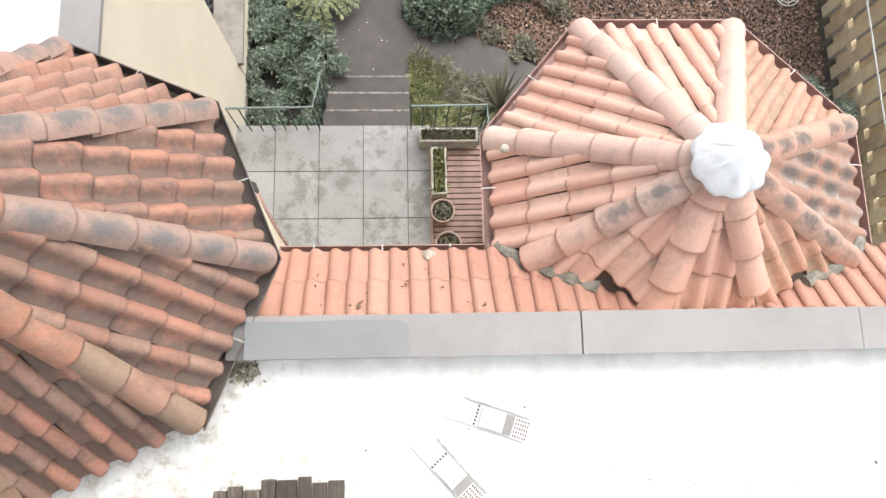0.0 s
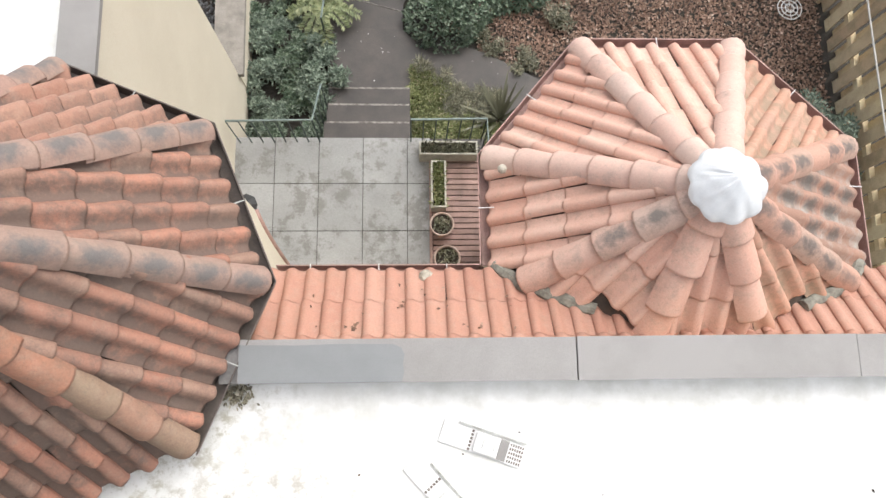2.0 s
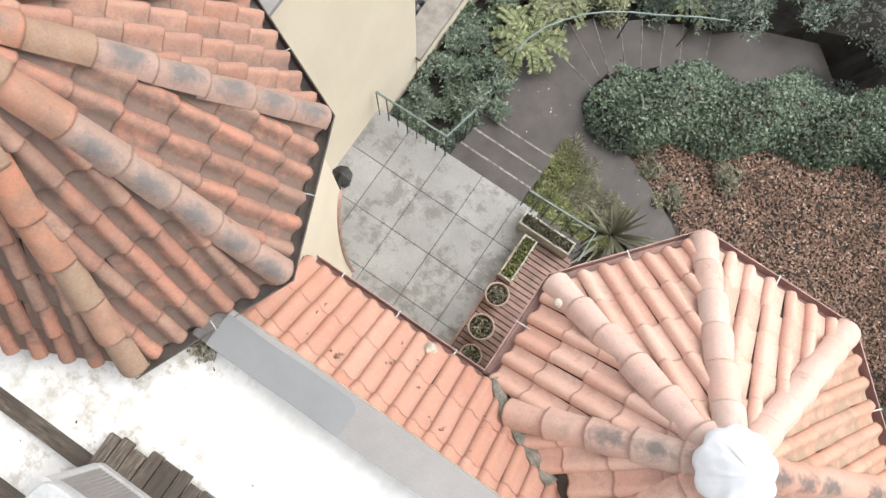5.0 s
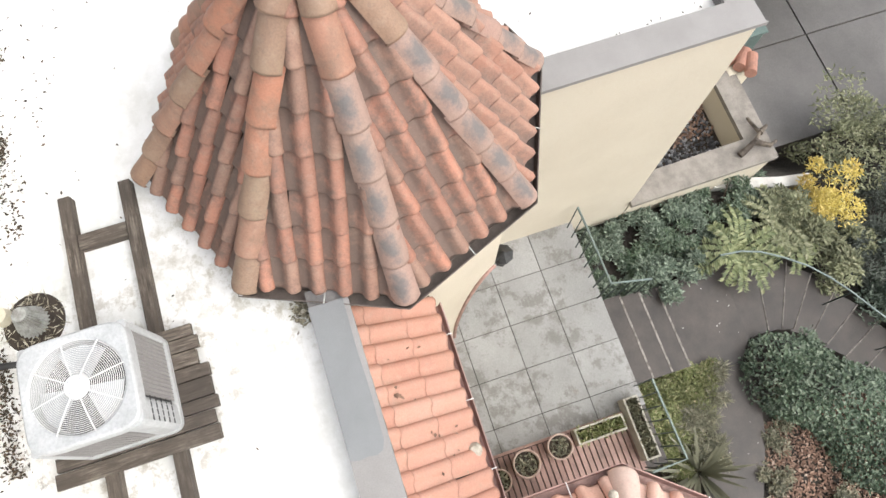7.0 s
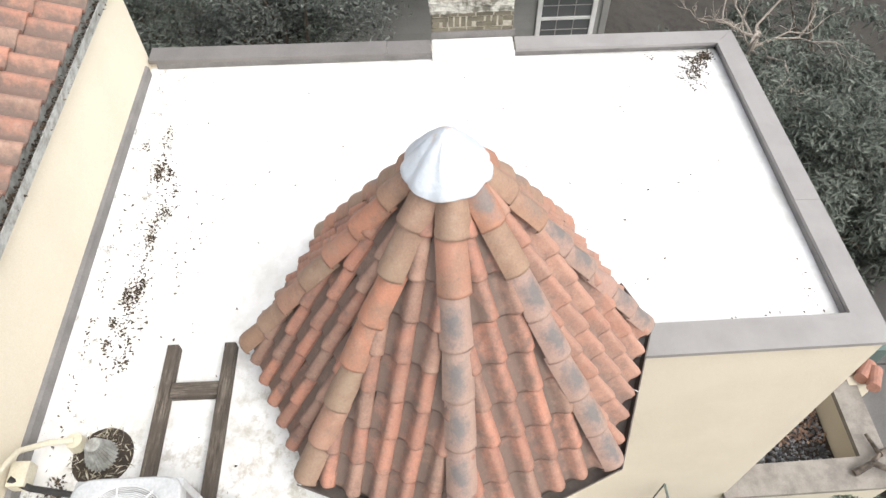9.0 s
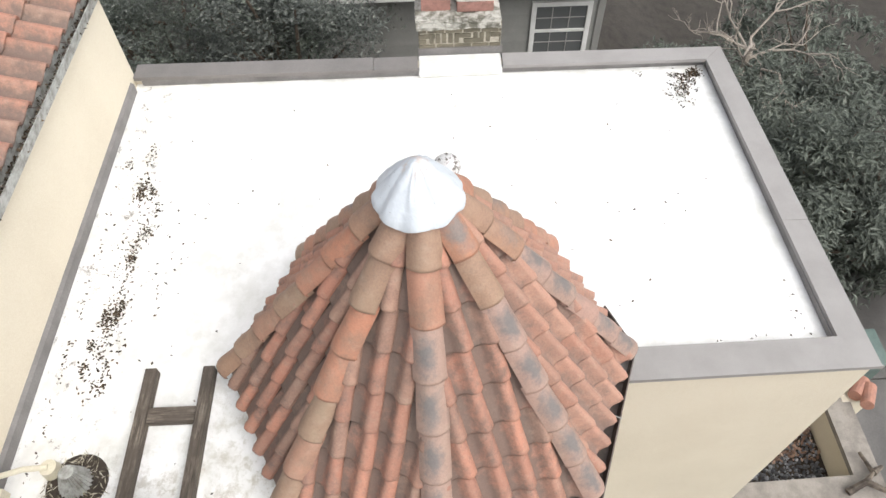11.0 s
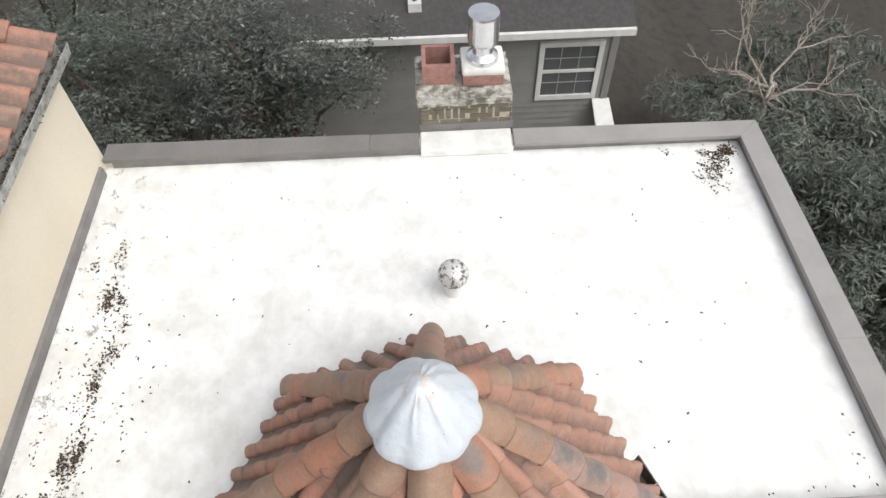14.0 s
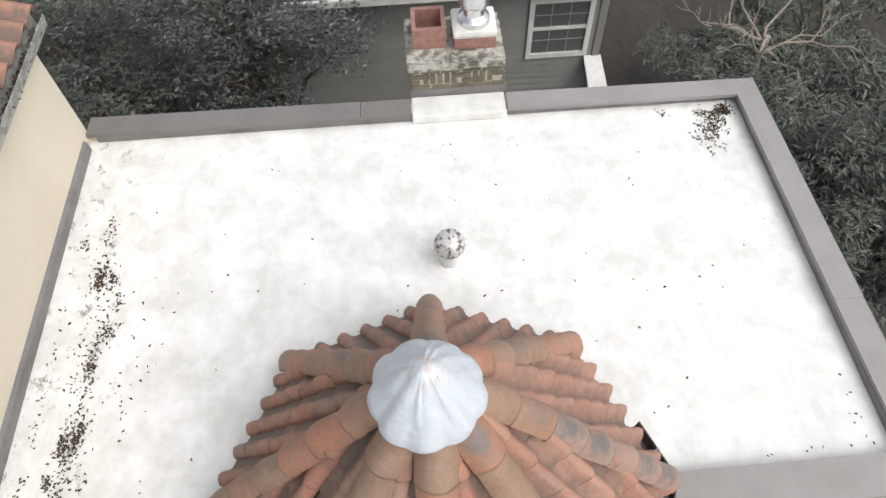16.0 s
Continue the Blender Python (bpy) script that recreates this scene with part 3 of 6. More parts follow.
# Dark strip added as the gutter's shadow past the coping's end
part("gutter_shadow_strip", box(-1.30, -1.178, 0.437, 0.723, 0.19, 0.205), COPING_DARK, base, "dark strip standing in for the gutter's shadow")
part("membrane_upstand", box(-1.3, 4.6, 0.446, 0.468, 0.002, 0.19), MEMBRANE, base)
tagged(to_object("wall_south", box(-6.27, 4.6, -2.38, -2.08, -4.6, 1.30), STUCCO), "plain cream stucco wall above the flat roof", "wall", kind="structure")
tagged(to_object("flashing_south", sweep([(-6.12, -2.08, 0), (4.5, -2.08, 0)], [(-0.0, 0.0), (-0.03, 0.0), (-0.03, 0.11), (-0.0, 0.13)]), COPING_DARK), "grey flashing strip at the foot of the stucco wall", "flashing", kind="structure")
tagged(to_object("wall_link", box(-1.2, 4.6, 0.95, 1.15, -4.3, -0.62), STUCCO), "cream stucco wall under the tiled link roof", "wall", kind="structure")

# ---- clay tiles ----
TILE_W, TILE_H = 0.186, 0.047


def tile_mesh(name, width, height, length, mat, arch=True, step=0.027):
    """A barrel tile: u across, v up the slope, w off it; its lower end stands proud."""
    bm = bmesh.new()
    us = [-0.5, -0.34, -0.18, -0.06, 0.07, 0.22, 0.37, 0.5, 0.502] if arch else [-0.5, -0.40, -0.27, -0.10, 0.10, 0.27, 0.40, 0.5, 0.5]
    hs = [0.06, 0.0, 0.0, 0.2, 0.72, 1.0, 0.82, 0.40, 0.02] if arch else [-0.1, 0.35, 0.74, 0.98, 0.98, 0.74, 0.35, -0.1, -0.2]
    rows = []
    for v, lift, scale in ((0.0, step, 1 + step * 1.6), (0.05 * length, step + 0.003, 1 + step * 1.3), (length, -0.004, 0.96 - step)):
        rows.append([bm.verts.new((u * width * scale, v, lift + h * height * scale)) for u, h in zip(us, hs)])
    low = [bm.verts.new((u * width * 1.0, 0.004, max(step + h * height - step - 0.004, -0.012))) for u, h in zip(us, hs)]
    for a, b in zip([low] + rows, rows):
        for k in range(8):
            bm.faces.new((a[k], a[k + 1], b[k + 1], b[k]))
    bm.normal_update()
    mesh = bpy.data.meshes.new(name)
    bm.to_mesh(mesh)
    bm.free()
    mesh.materials.append(mat)
    mesh.polygons.foreach_set("use_smooth", [k >= 8 and k % 8 != 7 for k in range(len(mesh.polygons))])
    return mesh


def clipped(mesh, cuts):
    """A copy of a tile cut along the given (point, normal) planes, keeping the side that the normal leaves."""
    bm = bmesh.new()
    bm.from_mesh(mesh)
    for co, no in cuts:
        bmesh.ops.bisect_plane(bm, geom=bm.verts[:] + bm.edges[:] + bm.faces[:], plane_co=co, plane_no=no, clear_outer=True)
    if not bm.faces:
        bm.free()
        return None
    cut = bpy.data.meshes.new(mesh.name)
    bm.to_mesh(cut)
    bm.free()
    cut.materials.append(mesh.materials[0])
    return cut


def lay_face(a, b, apex, mesh, exposure, parent, rng, keep=None, shift=0.0):
    """Tile one triangular roof face with eave from a to b, cut at its hips."""
    a, b, apex = Vector(a), Vector(b), Vector(apex)
    u = (b - a).normalized()
    w = u.cross(apex - a).normalized()
    if w.z < 0:
        w = -w
    v = w.cross(u).normalized()
    width = (b - a).length
    peak = Vector(((apex - a).dot(u), (apex - a).dot(v)))
    columns = max(1, round(width / TILE_W))
    pitch = width / columns
    for i in range(-1, columns + 1):
        uc = (i + 0.5 + shift) * pitch
        row = 0
        v0 = -0.02
        while v0 < peak.y:
            lo = peak.x * max(v0, 0) / peak.y
            hi = width + (peak.x - width) * max(v0, 0) / peak.y
            if lo - 0.5 * pitch < uc < hi + 0.5 * pitch:
                o = a + u * (uc + rng.uniform(-0.005, 0.005)) + v * (v0 + rng.uniform(-0.012, 0.012)) + w * 0.012
                if keep is None or keep(o + v * 0.12):
                    basis = Matrix((u, v, w)).transposed().to_4x4()
                    m = Matrix.Translation(o) @ basis @ pose(0, 0, 0, rng.uniform(-0.7, 0.7), rng.uniform(-1.5, 1.5), rng.uniform(-1.3, 1.3))
                    back = m.inverted()
                    cuts = []
                    for foot, sign in ((a, 1), (b, -1)):
                        along = (apex - foot).normalized()
                        out = along.cross(w) * (-1 if sign > 0 else 1)
                        out = out.normalized()
                        if out.dot(u) * sign > 0:
                            out = -out
                        reach = max((m @ Vector((du, dv, 0)) - foot).dot(out) for du in (-0.1, 0.1) for dv in (0, exposure * 1.15))
                        if reach > 0:
                            cuts.append((back @ foot, (back.to_3x3() @ out).normalized()))
                    data = mesh
                    if cuts:
                        data = clipped(mesh, cuts)
                    if data:
                        shared("tile", data, m, parent)
            row += 1
            v0 += exposure


def lay_hip(foot, apex, mesh, exposure, parent, rng, top=0.2, start=-0.03, keep=None, lift=0.014, upper=None):
    foot, apex = Vector(foot), Vector(apex)
    v = (apex - foot).normalized()
    u = v.cross(Vector((0, 0, 1))).normalized()
    w = u.cross(v).normalized()
    s, length = start, (apex - foot).length
    while s < length - top:
        o = foot + v * s + w * lift
        if keep is None or keep(o + v * 0.1):
            m = Matrix.Translation(o) @ Matrix((u, v, w)).transposed().to_4x4() @ pose(0, 0, 0, rng.uniform(-0.8, 0.8), rng.uniform(-3, 3), rng.uniform(-2, 2))
            shared("hip_tile", upper if upper and s > 0.66 * length else mesh, m, parent)
        s += exposure


def draped_cap(apex, r, drop, parent, seed, label, mat):
    rng = np.random.default_rng(seed)
    bm = bmesh.new()
    sides, rings = 112, 12
    folds = [(rng.uniform(0, 2 * math.pi), rng.uniform(0.05, 0.13), rng.uniform(-0.016, 0.024)) for _ in range(9)]
    grid = []
    for j in range(rings + 1):
        f = j / rings
        ring = []
        for k in range(sides):
            ang = 2 * math.pi * k / sides
            rr = r * f * (1 + 0.075 * (abs(math.cos(4.5 * ang + 0.3)) - 0.5) * f * f + 0.012 * math.sin(3 * ang + seed))
            z = apex[2] - drop * (0.66 * (math.sqrt(f * f + 0.012) - 0.11) + 0.34 * f ** 2.2) + 0.010 * math.cos(8 * ang) * f * f
            z += 0.006 * math.sin(5.3 * f * math.cos(ang) * 3 + seed) * math.sin(4.1 * f * math.sin(ang) * 3 + 2 * seed)
            for centre, spread, size in folds:
                dist = (ang - centre + math.pi) % (2 * math.pi) - math.pi
                z += size * math.exp(-((dist + 0.25 * (f - 0.5) * math.sin(centre * 7)) / spread) ** 2) * math.sin(math.pi * min(f * 1.1, 1)) * min(1.0, 2.2 * f)
            ring.append(bm.verts.new((apex[0] + rr * math.cos(ang), apex[1] + rr * math.sin(ang), z)))
            if j == 0:
                break
        grid.append(ring)
    for k in range(sides):
        bm.faces.new((grid[0][0], grid[1][k], grid[1][(k + 1) % sides]))
        for a, b in zip(grid[1:], grid[2:]):
            bm.faces.new((a[k], b[k], b[(k + 1) % sides], a[(k + 1) % sides]))
    low = [bm.verts.new(v.co - Vector((0, 0, 0.012))) for v in grid[-1]]
    for k in range(sides):
        bm.faces.new((grid[-1][k], low[k], low[(k + 1) % sides], grid[-1][(k + 1) % sides]))
    return part("cap", bm, mat, parent, label, smooth=True)


GUTTER = [(-0.115, 0.0), (-0.115, -0.115), (-0.022, -0.115), (0.0, 0.0), (-0.009, 0.0), (-0.028, -0.105), (-0.107, -0.105), (-0.107, 0.0)]


def straps(path, spacing, parent, mat):
    """Short flat straps across a gutter."""
    for a, b in zip(path, path[1:]):
        a, b = Vector(a), Vector(b)
        d = (b - a).normalized()
        n = Vector((d.y, -d.x, 0))
        count = max(1, int((b - a).length / spacing))
        for k in range(count):
            p = a + d * ((k + 0.5) / count * (b - a).length)
            part("strap", tube([p + n * 0.004 + Vector((0, 0, 0.004)), p - n * 0.13 + Vector((0, 0, 0.03))], 0.005, sides=5), mat, parent)


LINK_SLOPE = 0.80


def link_height(y):
    return -0.80 + (1.40 - y) * LINK_SLOPE


# west tower
WC, WR, W_EAVE, W_APEX = (-2.54, 1.12), 1.60, 0.235, Vector((-2.53, 1.105, 2.30))
west_roof = group_of("tower_roof", "steep octagonal tower roof of weathered orange and brown barrel tiles", "tiled roof")
W_REACH = (1.445, 1.445, 1.465, 1.425, 1.405, 1.455, 1.53, 1.45)
wv = [Vector((WC[0] + q * math.cos(radians(45 * k)), WC[1] + q * math.sin(radians(45 * k)), W_EAVE - 0.01)) for k, q in enumerate(W_REACH)]
bm = bmesh.new()
ring = [bm.verts.new(v) for v in wv]
tip = bm.verts.new(W_APEX)
for k in range(8):
    bm.faces.new((ring[k], ring[(k + 1) % 8], tip))
bm.faces.new(ring[::-1])
part("underlay", bm, UNDERLAY, west_roof)
gpath = [(WC[0] + WR * math.cos(radians(a)), WC[1] + WR * math.sin(radians(a)), W_EAVE) for a in (-45, 0, 45, 90)] + [(-2.95, 2.55, W_EAVE)]
gutter = part("gutter", sweep(gpath, GUTTER), GUTTER_DARK, west_roof, "dark brown metal gutter")
straps(gpath, 0.7, gutter, GUTTER_GREY)
draped_cap((W_APEX.x + 0.01, W_APEX.y - 0.015, 2.46), 0.252, 0.295, west_roof, 3, "pale blue-grey membrane cap with scalloped edge and creases", CAP)

# east tower
EC, ER, E_EAVE, E_APEX = (2.26, 1.79), 1.85, -0.80, Vector((2.12, 1.72, 0.47))
east_roof = group_of("tower_roof", "lower octagonal tower roof of pale salmon barrel tiles", "tiled roof")
E_RING = [(EC[0] + ER * math.cos(radians(22.5 + 45 * k)), EC[1] + ER * math.sin(radians(22.5 + 45 * k))) for k in range(8)]
E_RING[2], E_RING[3] = (1.47, 3.49), (0.555, 2.38)
ev = [Vector((EC[0] + (x - EC[0]) * 0.93, EC[1] + (y - EC[1]) * 0.93, E_EAVE - 0.01)) for x, y in E_RING]
bm = bmesh.new()
ring = [bm.verts.new(v) for v in ev]
tip = bm.verts.new(E_APEX)
for k in range(8):
    bm.faces.new((ring[k], ring[(k + 1) % 8], tip))
bm.faces.new(ring[::-1])
bmesh.ops.bisect_plane(bm, geom=bm.verts[:] + bm.edges[:] + bm.faces[:], plane_co=(0, 0.73, 0), plane_no=(0, -1, 0), clear_outer=True)
part("underlay", bm, UNDERLAY, east_roof)
epath = [(*E_RING[k], E_EAVE) for k in (7, 0, 1, 2, 3)]
epath = [(epath[0][0], 0.85, E_EAVE)] + epath[1:] + [(epath[-1][0], 1.41, E_EAVE)]
gutter = part("gutter", sweep(epath, GUTTER), GUTTER_RED, east_roof, "brown-red metal gutter")
straps(epath, 0.8, gutter, WHITE_METAL)
draped_cap((E_APEX.x, E_APEX.y, 0.72), 0.268, 0.24, east_roof, 8, "white membrane cap with scalloped edge", CAP_WHITE)

# link roof
link_roof = group_of("link_roof", "low lean-to roof of salmon barrel tiles between the towers", "tiled roof")
bm = bmesh.new()
quad = [bm.verts.new(p) for p in ((-1.25, 0.702, link_height(0.702)), (4.6, 0.702, link_height(0.702)), (4.6, 1.33, link_height(1.33)), (-1.25, 1.33, link_height(1.33)))]
bm.faces.new(quad)
part("underlay", bm, UNDERLAY, link_roof)
lpath = [(0.56, 1.41, -0.80), (-1.15, 1.41, -0.80)]
gutter = part("gutter", sweep(lpath, GUTTER), GUTTER_RED, link_roof, "brown-red metal gutter")
straps(lpath, 0.55, gutter, WHITE_METAL)

# south building's eave
south_roof = group_of("tiled_roof", "barrel-tiled roof edge above the cream wall, orange with grey tiles", "tiled roof")
bm = bmesh.new()
quad = [bm.verts.new(p) for p in ((-6.45, -2.06, 1.33), (4.6, -2.06, 1.33), (4.6, -5.8, 2.97), (-6.45, -5.8, 2.97))]
bm.faces.new(quad)
low = [bm.verts.new(v.co - Vector((0, 0, 0.08))) for v in quad]
bm.faces.new(low[::-1])
for k in range(4):
    bm.faces.new((quad[k], low[k], low[(k + 1) % 4], quad[(k + 1) % 4]))
part("underlay", bm, UNDERLAY, south_roof)
spath = [(4.5, -1.95, 1.31), (-6.48, -1.95, 1.31)]
gutter = part("gutter", sweep(spath, GUTTER), GUTTER_GREY, south_roof, "grey zinc gutter with leaf litter")
straps(spath, 0.8, gutter, GUTTER_DARK)

# ---- tower walls ----
def octagon(centre, r, offset):
    return [(centre[0] + r * math.cos(radians(offset + 45 * k)), centre[1] + r * math.sin(radians(offset + 45 * k))) for k in range(8)]


def half_arch_wall(p, q, z0, z1, start, spring, rise, thick, name, label):
    """A wall from p to q whose far part is open under half of a round arch."""
    p, q = Vector((*p, 0)), Vector((*q, 0))
    u = (q - p).normalized()
    n = Vector((u.y, -u.x, 0))
    length = (q - p).length
    r = length - start
    line = [(0, z0), (start, z0), (start, spring)]
    line += [(length - r * math.cos(math.pi / 2 * k / 10), spring + rise * math.sin(math.pi / 2 * k / 10)) for k in range(1, 11)]
    line += [(length, z1), (0, z1)]
    bm = bmesh.new()
    near = [bm.verts.new(p + u * s + Vector((0, 0, z))) for s, z in line]
    far = [bm.verts.new(p + u * s - n * thick + Vector((0, 0, z))) for s, z in line]
    bm.faces.new(near)
    bm.faces.new(far[::-1])
    for k in range(len(line)):
        j = (k + 1) % len(line)
        bm.faces.new((near[k], far[k], far[j], near[j]))
    bmesh.ops.recalc_face_normals(bm, faces=bm.faces)
    wall = tagged(to_object(name, bm, STUCCO), label, "wall", kind="structure")
    part("arch_edge", tube([p + u * s + n * 0.008 + Vector((0, 0, z)) for s, z in line[1:-2]], 0.024, sides=6), GUTTER_RED, wall, "thin red-brown edge round the arch")
    return wall


ow = octagon(WC, 1.40, 0)
half_arch_wall(ow[0], ow[1], PATIO - 0.1, 0.12, 0.58, -3.75, 2.05, 0.16, "wall_tower_arch", "cream stucco tower wall with a round-headed opening to the patio")
a, b = Vector((*ow[7], 0)), Vector((*ow[0], 0))
d = (b - a).normalized()
n = Vector((d.y, -d.x, 0))
tagged(to_object("wall_tower_roof", prism([(a.x, a.y), (b.x, b.y), (b.x - 0.16 * n.x, b.y - 0.16 * n.y), (a.x - 0.16 * n.x, a.y - 0.16 * n.y)], PATIO - 0.1, 0.12), STUCCO), "cream stucco tower wall under the tiled eave", "wall", kind="structure")
tagged(to_object("wall_tower_back", box(-2.56, -2.374, 0.3, 2.198, PATIO - 0.6, -0.01), STUCCO), "cream stucco wall inside the tower porch", "wall", kind="structure")
outer = octagon(WC, 1.36, 0)
tagged(to_object("wall_tower_base", prism([outer[k] for k in (2, 3, 4, 5, 6, 7)], -0.05, 0.2), STUCCO), "low stucco base of the tower on the flat roof", "wall", kind="structure")
oe = octagon(EC, 1.44, 22.5)
tagged(to_object("wall_tower_east", prism([p for p in oe if p[1] > 1.0] + [(EC[0] - 1.33, 1.0), (EC[0] + 1.33, 1.0)][::1], -4.8, -0.86), STUCCO), "cream stucco wall of the lower tower", "wall", kind="structure")

# ---- patio, steps, paths ----
patio = tagged(to_object("patio", box(-3.2, 0.98, 0.6, 3.70, -4.6, PATIO - 0.012), WET_CONCRETE), "grey concrete patio of large square slabs with dark stains", "patio", kind="structure")
slab_x = [-3.03, -2.44, -1.845, -1.258, -0.665, -0.07, 0.24]
slab_y = [0.6, 1.11, 1.76, 2.41, 3.062, 3.712]
steps = tagged(to_object("garden_steps", box(-1.22, -0.03, 3.72, 3.99, -5.0, -4.135), WET_CONCRETE), "wet dark concrete steps with worn pale edges", "steps", kind="structure")
for y0, y1, z in ((3.99, 4.31, -4.27), (4.31, 4.62, -4.405)):
    part("step", box(-1.20, -0.03, y0 - 0.01, y1, -5.0, z), WET_CONCRETE, steps)
for y, z in ((3.99, -4.135), (4.31, -4.27), (4.62, -4.405)):
    part("nosing", box(-1.19, -0.04, y - 0.022, y + 0.004, z - 0.02, z + 0.004), NOSING, steps)
LAND = -4.53
landing = [(-1.22, 4.60), (0.0, 4.60), (0.12, 5.0), (0.14, 5.35), (-0.14, 5.60), (-0.70, 5.62), (-1.25, 5.62)]
tagged(to_object("path_landing", prism(landing, -5.2, LAND), WET_CONCRETE), "wet dark concrete landing with pale specks", "path", kind="structure")
spur = [(0.125, 5.02), (0.35, 4.86), (0.75, 4.62), (1.5, 4.2), (2.2, 3.6), (2.75, 4.1), (1.9, 4.82), (1.15, 5.22), (0.55, 5.42), (0.145, 5.36)]
tagged(to_object("path_spur", prism(spur, -5.2, LAND - 0.004), WET_CONCRETE), "wet dark concrete path branching to the tower", "path", kind="structure")
inner = [(-0.13, 5.60), (-0.14, 5.97), (-0.12, 6.24), (-0.06, 6.47), (0.12, 6.74), (0.30, 6.98), (0.55, 7.24), (0.83, 7.47), (1.25, 7.62)]
outer_edge = [(-1.28, 5.60), (-1.16, 6.25), (-1.0, 6.75), (-0.74, 7.10), (-0.42, 7.42), (-0.10, 7.70), (0.22, 7.98), (0.50, 8.20), (0.95, 8.45)]
stair = group_of("winding_steps", "curved flight of wet dark concrete steps going down round the hedge", "steps")
for k in range(8):
    z = LAND - 0.13 * (k + 1)
    a, b, c, d = inner[k], inner[k + 1], outer_edge[k + 1], outer_edge[k]
    step = part("step", prism([a, b, c, d], z - 0.6, z), WET_CONCRETE, stair)
    part("nosing", tube([(b[0], b[1], z), (c[0], c[1], z)], 0.011, sides=5), NOSING, step)
lower = [(1.25, 7.60), (2.4, 7.95), (3.4, 8.7), (2.6, 9.4), (1.6, 9.0), (0.95, 8.45)]
tagged(to_object("path_lower", prism(lower, -6.6, LAND - 0.13 * 9), WET_CONCRETE), "damp dark path at the foot of the winding steps", "path", kind="structure")


def railing(name, label, path, z_top, z_low, spacing, rail, mat, r=0.016):
    thing = group_of(name, label, "railing")
    pts = [Vector((x, y, z_top + dz)) for x, y, dz in path]
    part("top_rail", tube(pts, r, sides=6), rail, thing)
    for a, b in zip(pts, pts[1:]):
        count = max(1, round((b - a).length / spacing))
        for k in range(count + 1):
            p = a.lerp(b, k / count)
            part("baluster", tube([(p.x, p.y, p.z), (p.x, p.y, p.z - (z_top - z_low))], 0.009, sides=5), mat, thing)
    return thing


railing("patio_railing", "green-black iron railing at the patio edge by the steps", [(-2.31, 3.63, 0), (-1.25, 3.65, 0), (-1.19, 4.25, -0.28)], -3.22, -4.02, 0.15, PALE_RAIL, IRON)
railing("patio_railing", "green-black iron railing round the planted patio corner", [(-0.02, 3.66, 0), (0.94, 3.68, 0), (0.95, 3.25, 0)], -3.22, -4.02, 0.15, PALE_RAIL, IRON)
arc = [(-1.27, 5.45, 0), (-1.24, 5.75, -0.03), (-1.15, 6.02, -0.07), (-0.98, 6.32, -0.13), (-0.78, 6.62, -0.23), (-0.54, 6.88, -0.33), (-0.26, 7.12, -0.43), (0.05, 7.34, -0.53), (0.33, 7.56, -0.63), (0.61, 7.79, -0.73), (1.02, 8.07, -0.87)]
handrail = group_of("curved_handrail", "thin curved iron handrail beside the winding steps", "handrail")
part("rail", tube([(x, y, -3.95 + z * 0.75) for x, y, z in arc], 0.014, sides=6), PALE_RAIL, handrail)
for x, y, z in arc[::3]:
    part("post", tube([(x, y, -3.95 + z * 0.75), (x, y, ground_at(x, y) - 0.1)], 0.012, sides=6), IRON, handrail)

# deck by the east tower
deck = group_of("wooden_deck", "small deck of weathered red-brown slats", "deck")
y = 1.45
while y < 3.42:
    part("slat", box(0.27, 0.97, y, y + 0.062, PATIO - 0.02, PATIO + 0.035 + random.uniform(-0.003, 0.003), 0.004), DECK_WOOD, deck)
    y += 0.076
part("edge_board", box(0.225, 0.262, 1.45, 3.44, PATIO - 0.045, PATIO + 0.045, 0.004), DECK_WOOD, deck)


def trough(x0, x1, y0, y1, z, h, label):
    thing = group_of("planter_box", label, "planter")
    t = 0.025
    for b in ((x0, x1, y0, y0 + t), (x0, x1, y1 - t, y1), (x0, x0 + t, y0 + t, y1 - t), (x1 - t, x1, y0 + t, y1 - t)):
        part("side_board", box(*b, z, z + h, 0.004), PLANTER, thing)
    part("soil", box(x0 + t, x1 - t, y0 + t, y1 - t, z, z + h - 0.05), SOIL, thing)
    rng = np.random.default_rng(int((x0 + 3) * 100))
    n = 420
    pts = np.stack([rng.uniform(x0 + t, x1 - t, n), rng.uniform(y0 + t, y1 - t, n), np.full(n, z + h - 0.05)], 1)
    scatter_mesh("foliage", pts, 0.09, 0.022, LEAF_MOSS if y1 - y0 > 0.4 else LEAF_BLADE, rng, 0.9, parent=thing)
    return thing


trough(0.09, 0.86, 3.37, 3.56, PATIO, 0.30, "pale wooden planter box with dry stems")
trough(0.24, 0.44, 2.66, 3.30, PATIO + 0.04, 0.24, "pale wooden planter box with mossy green plants")


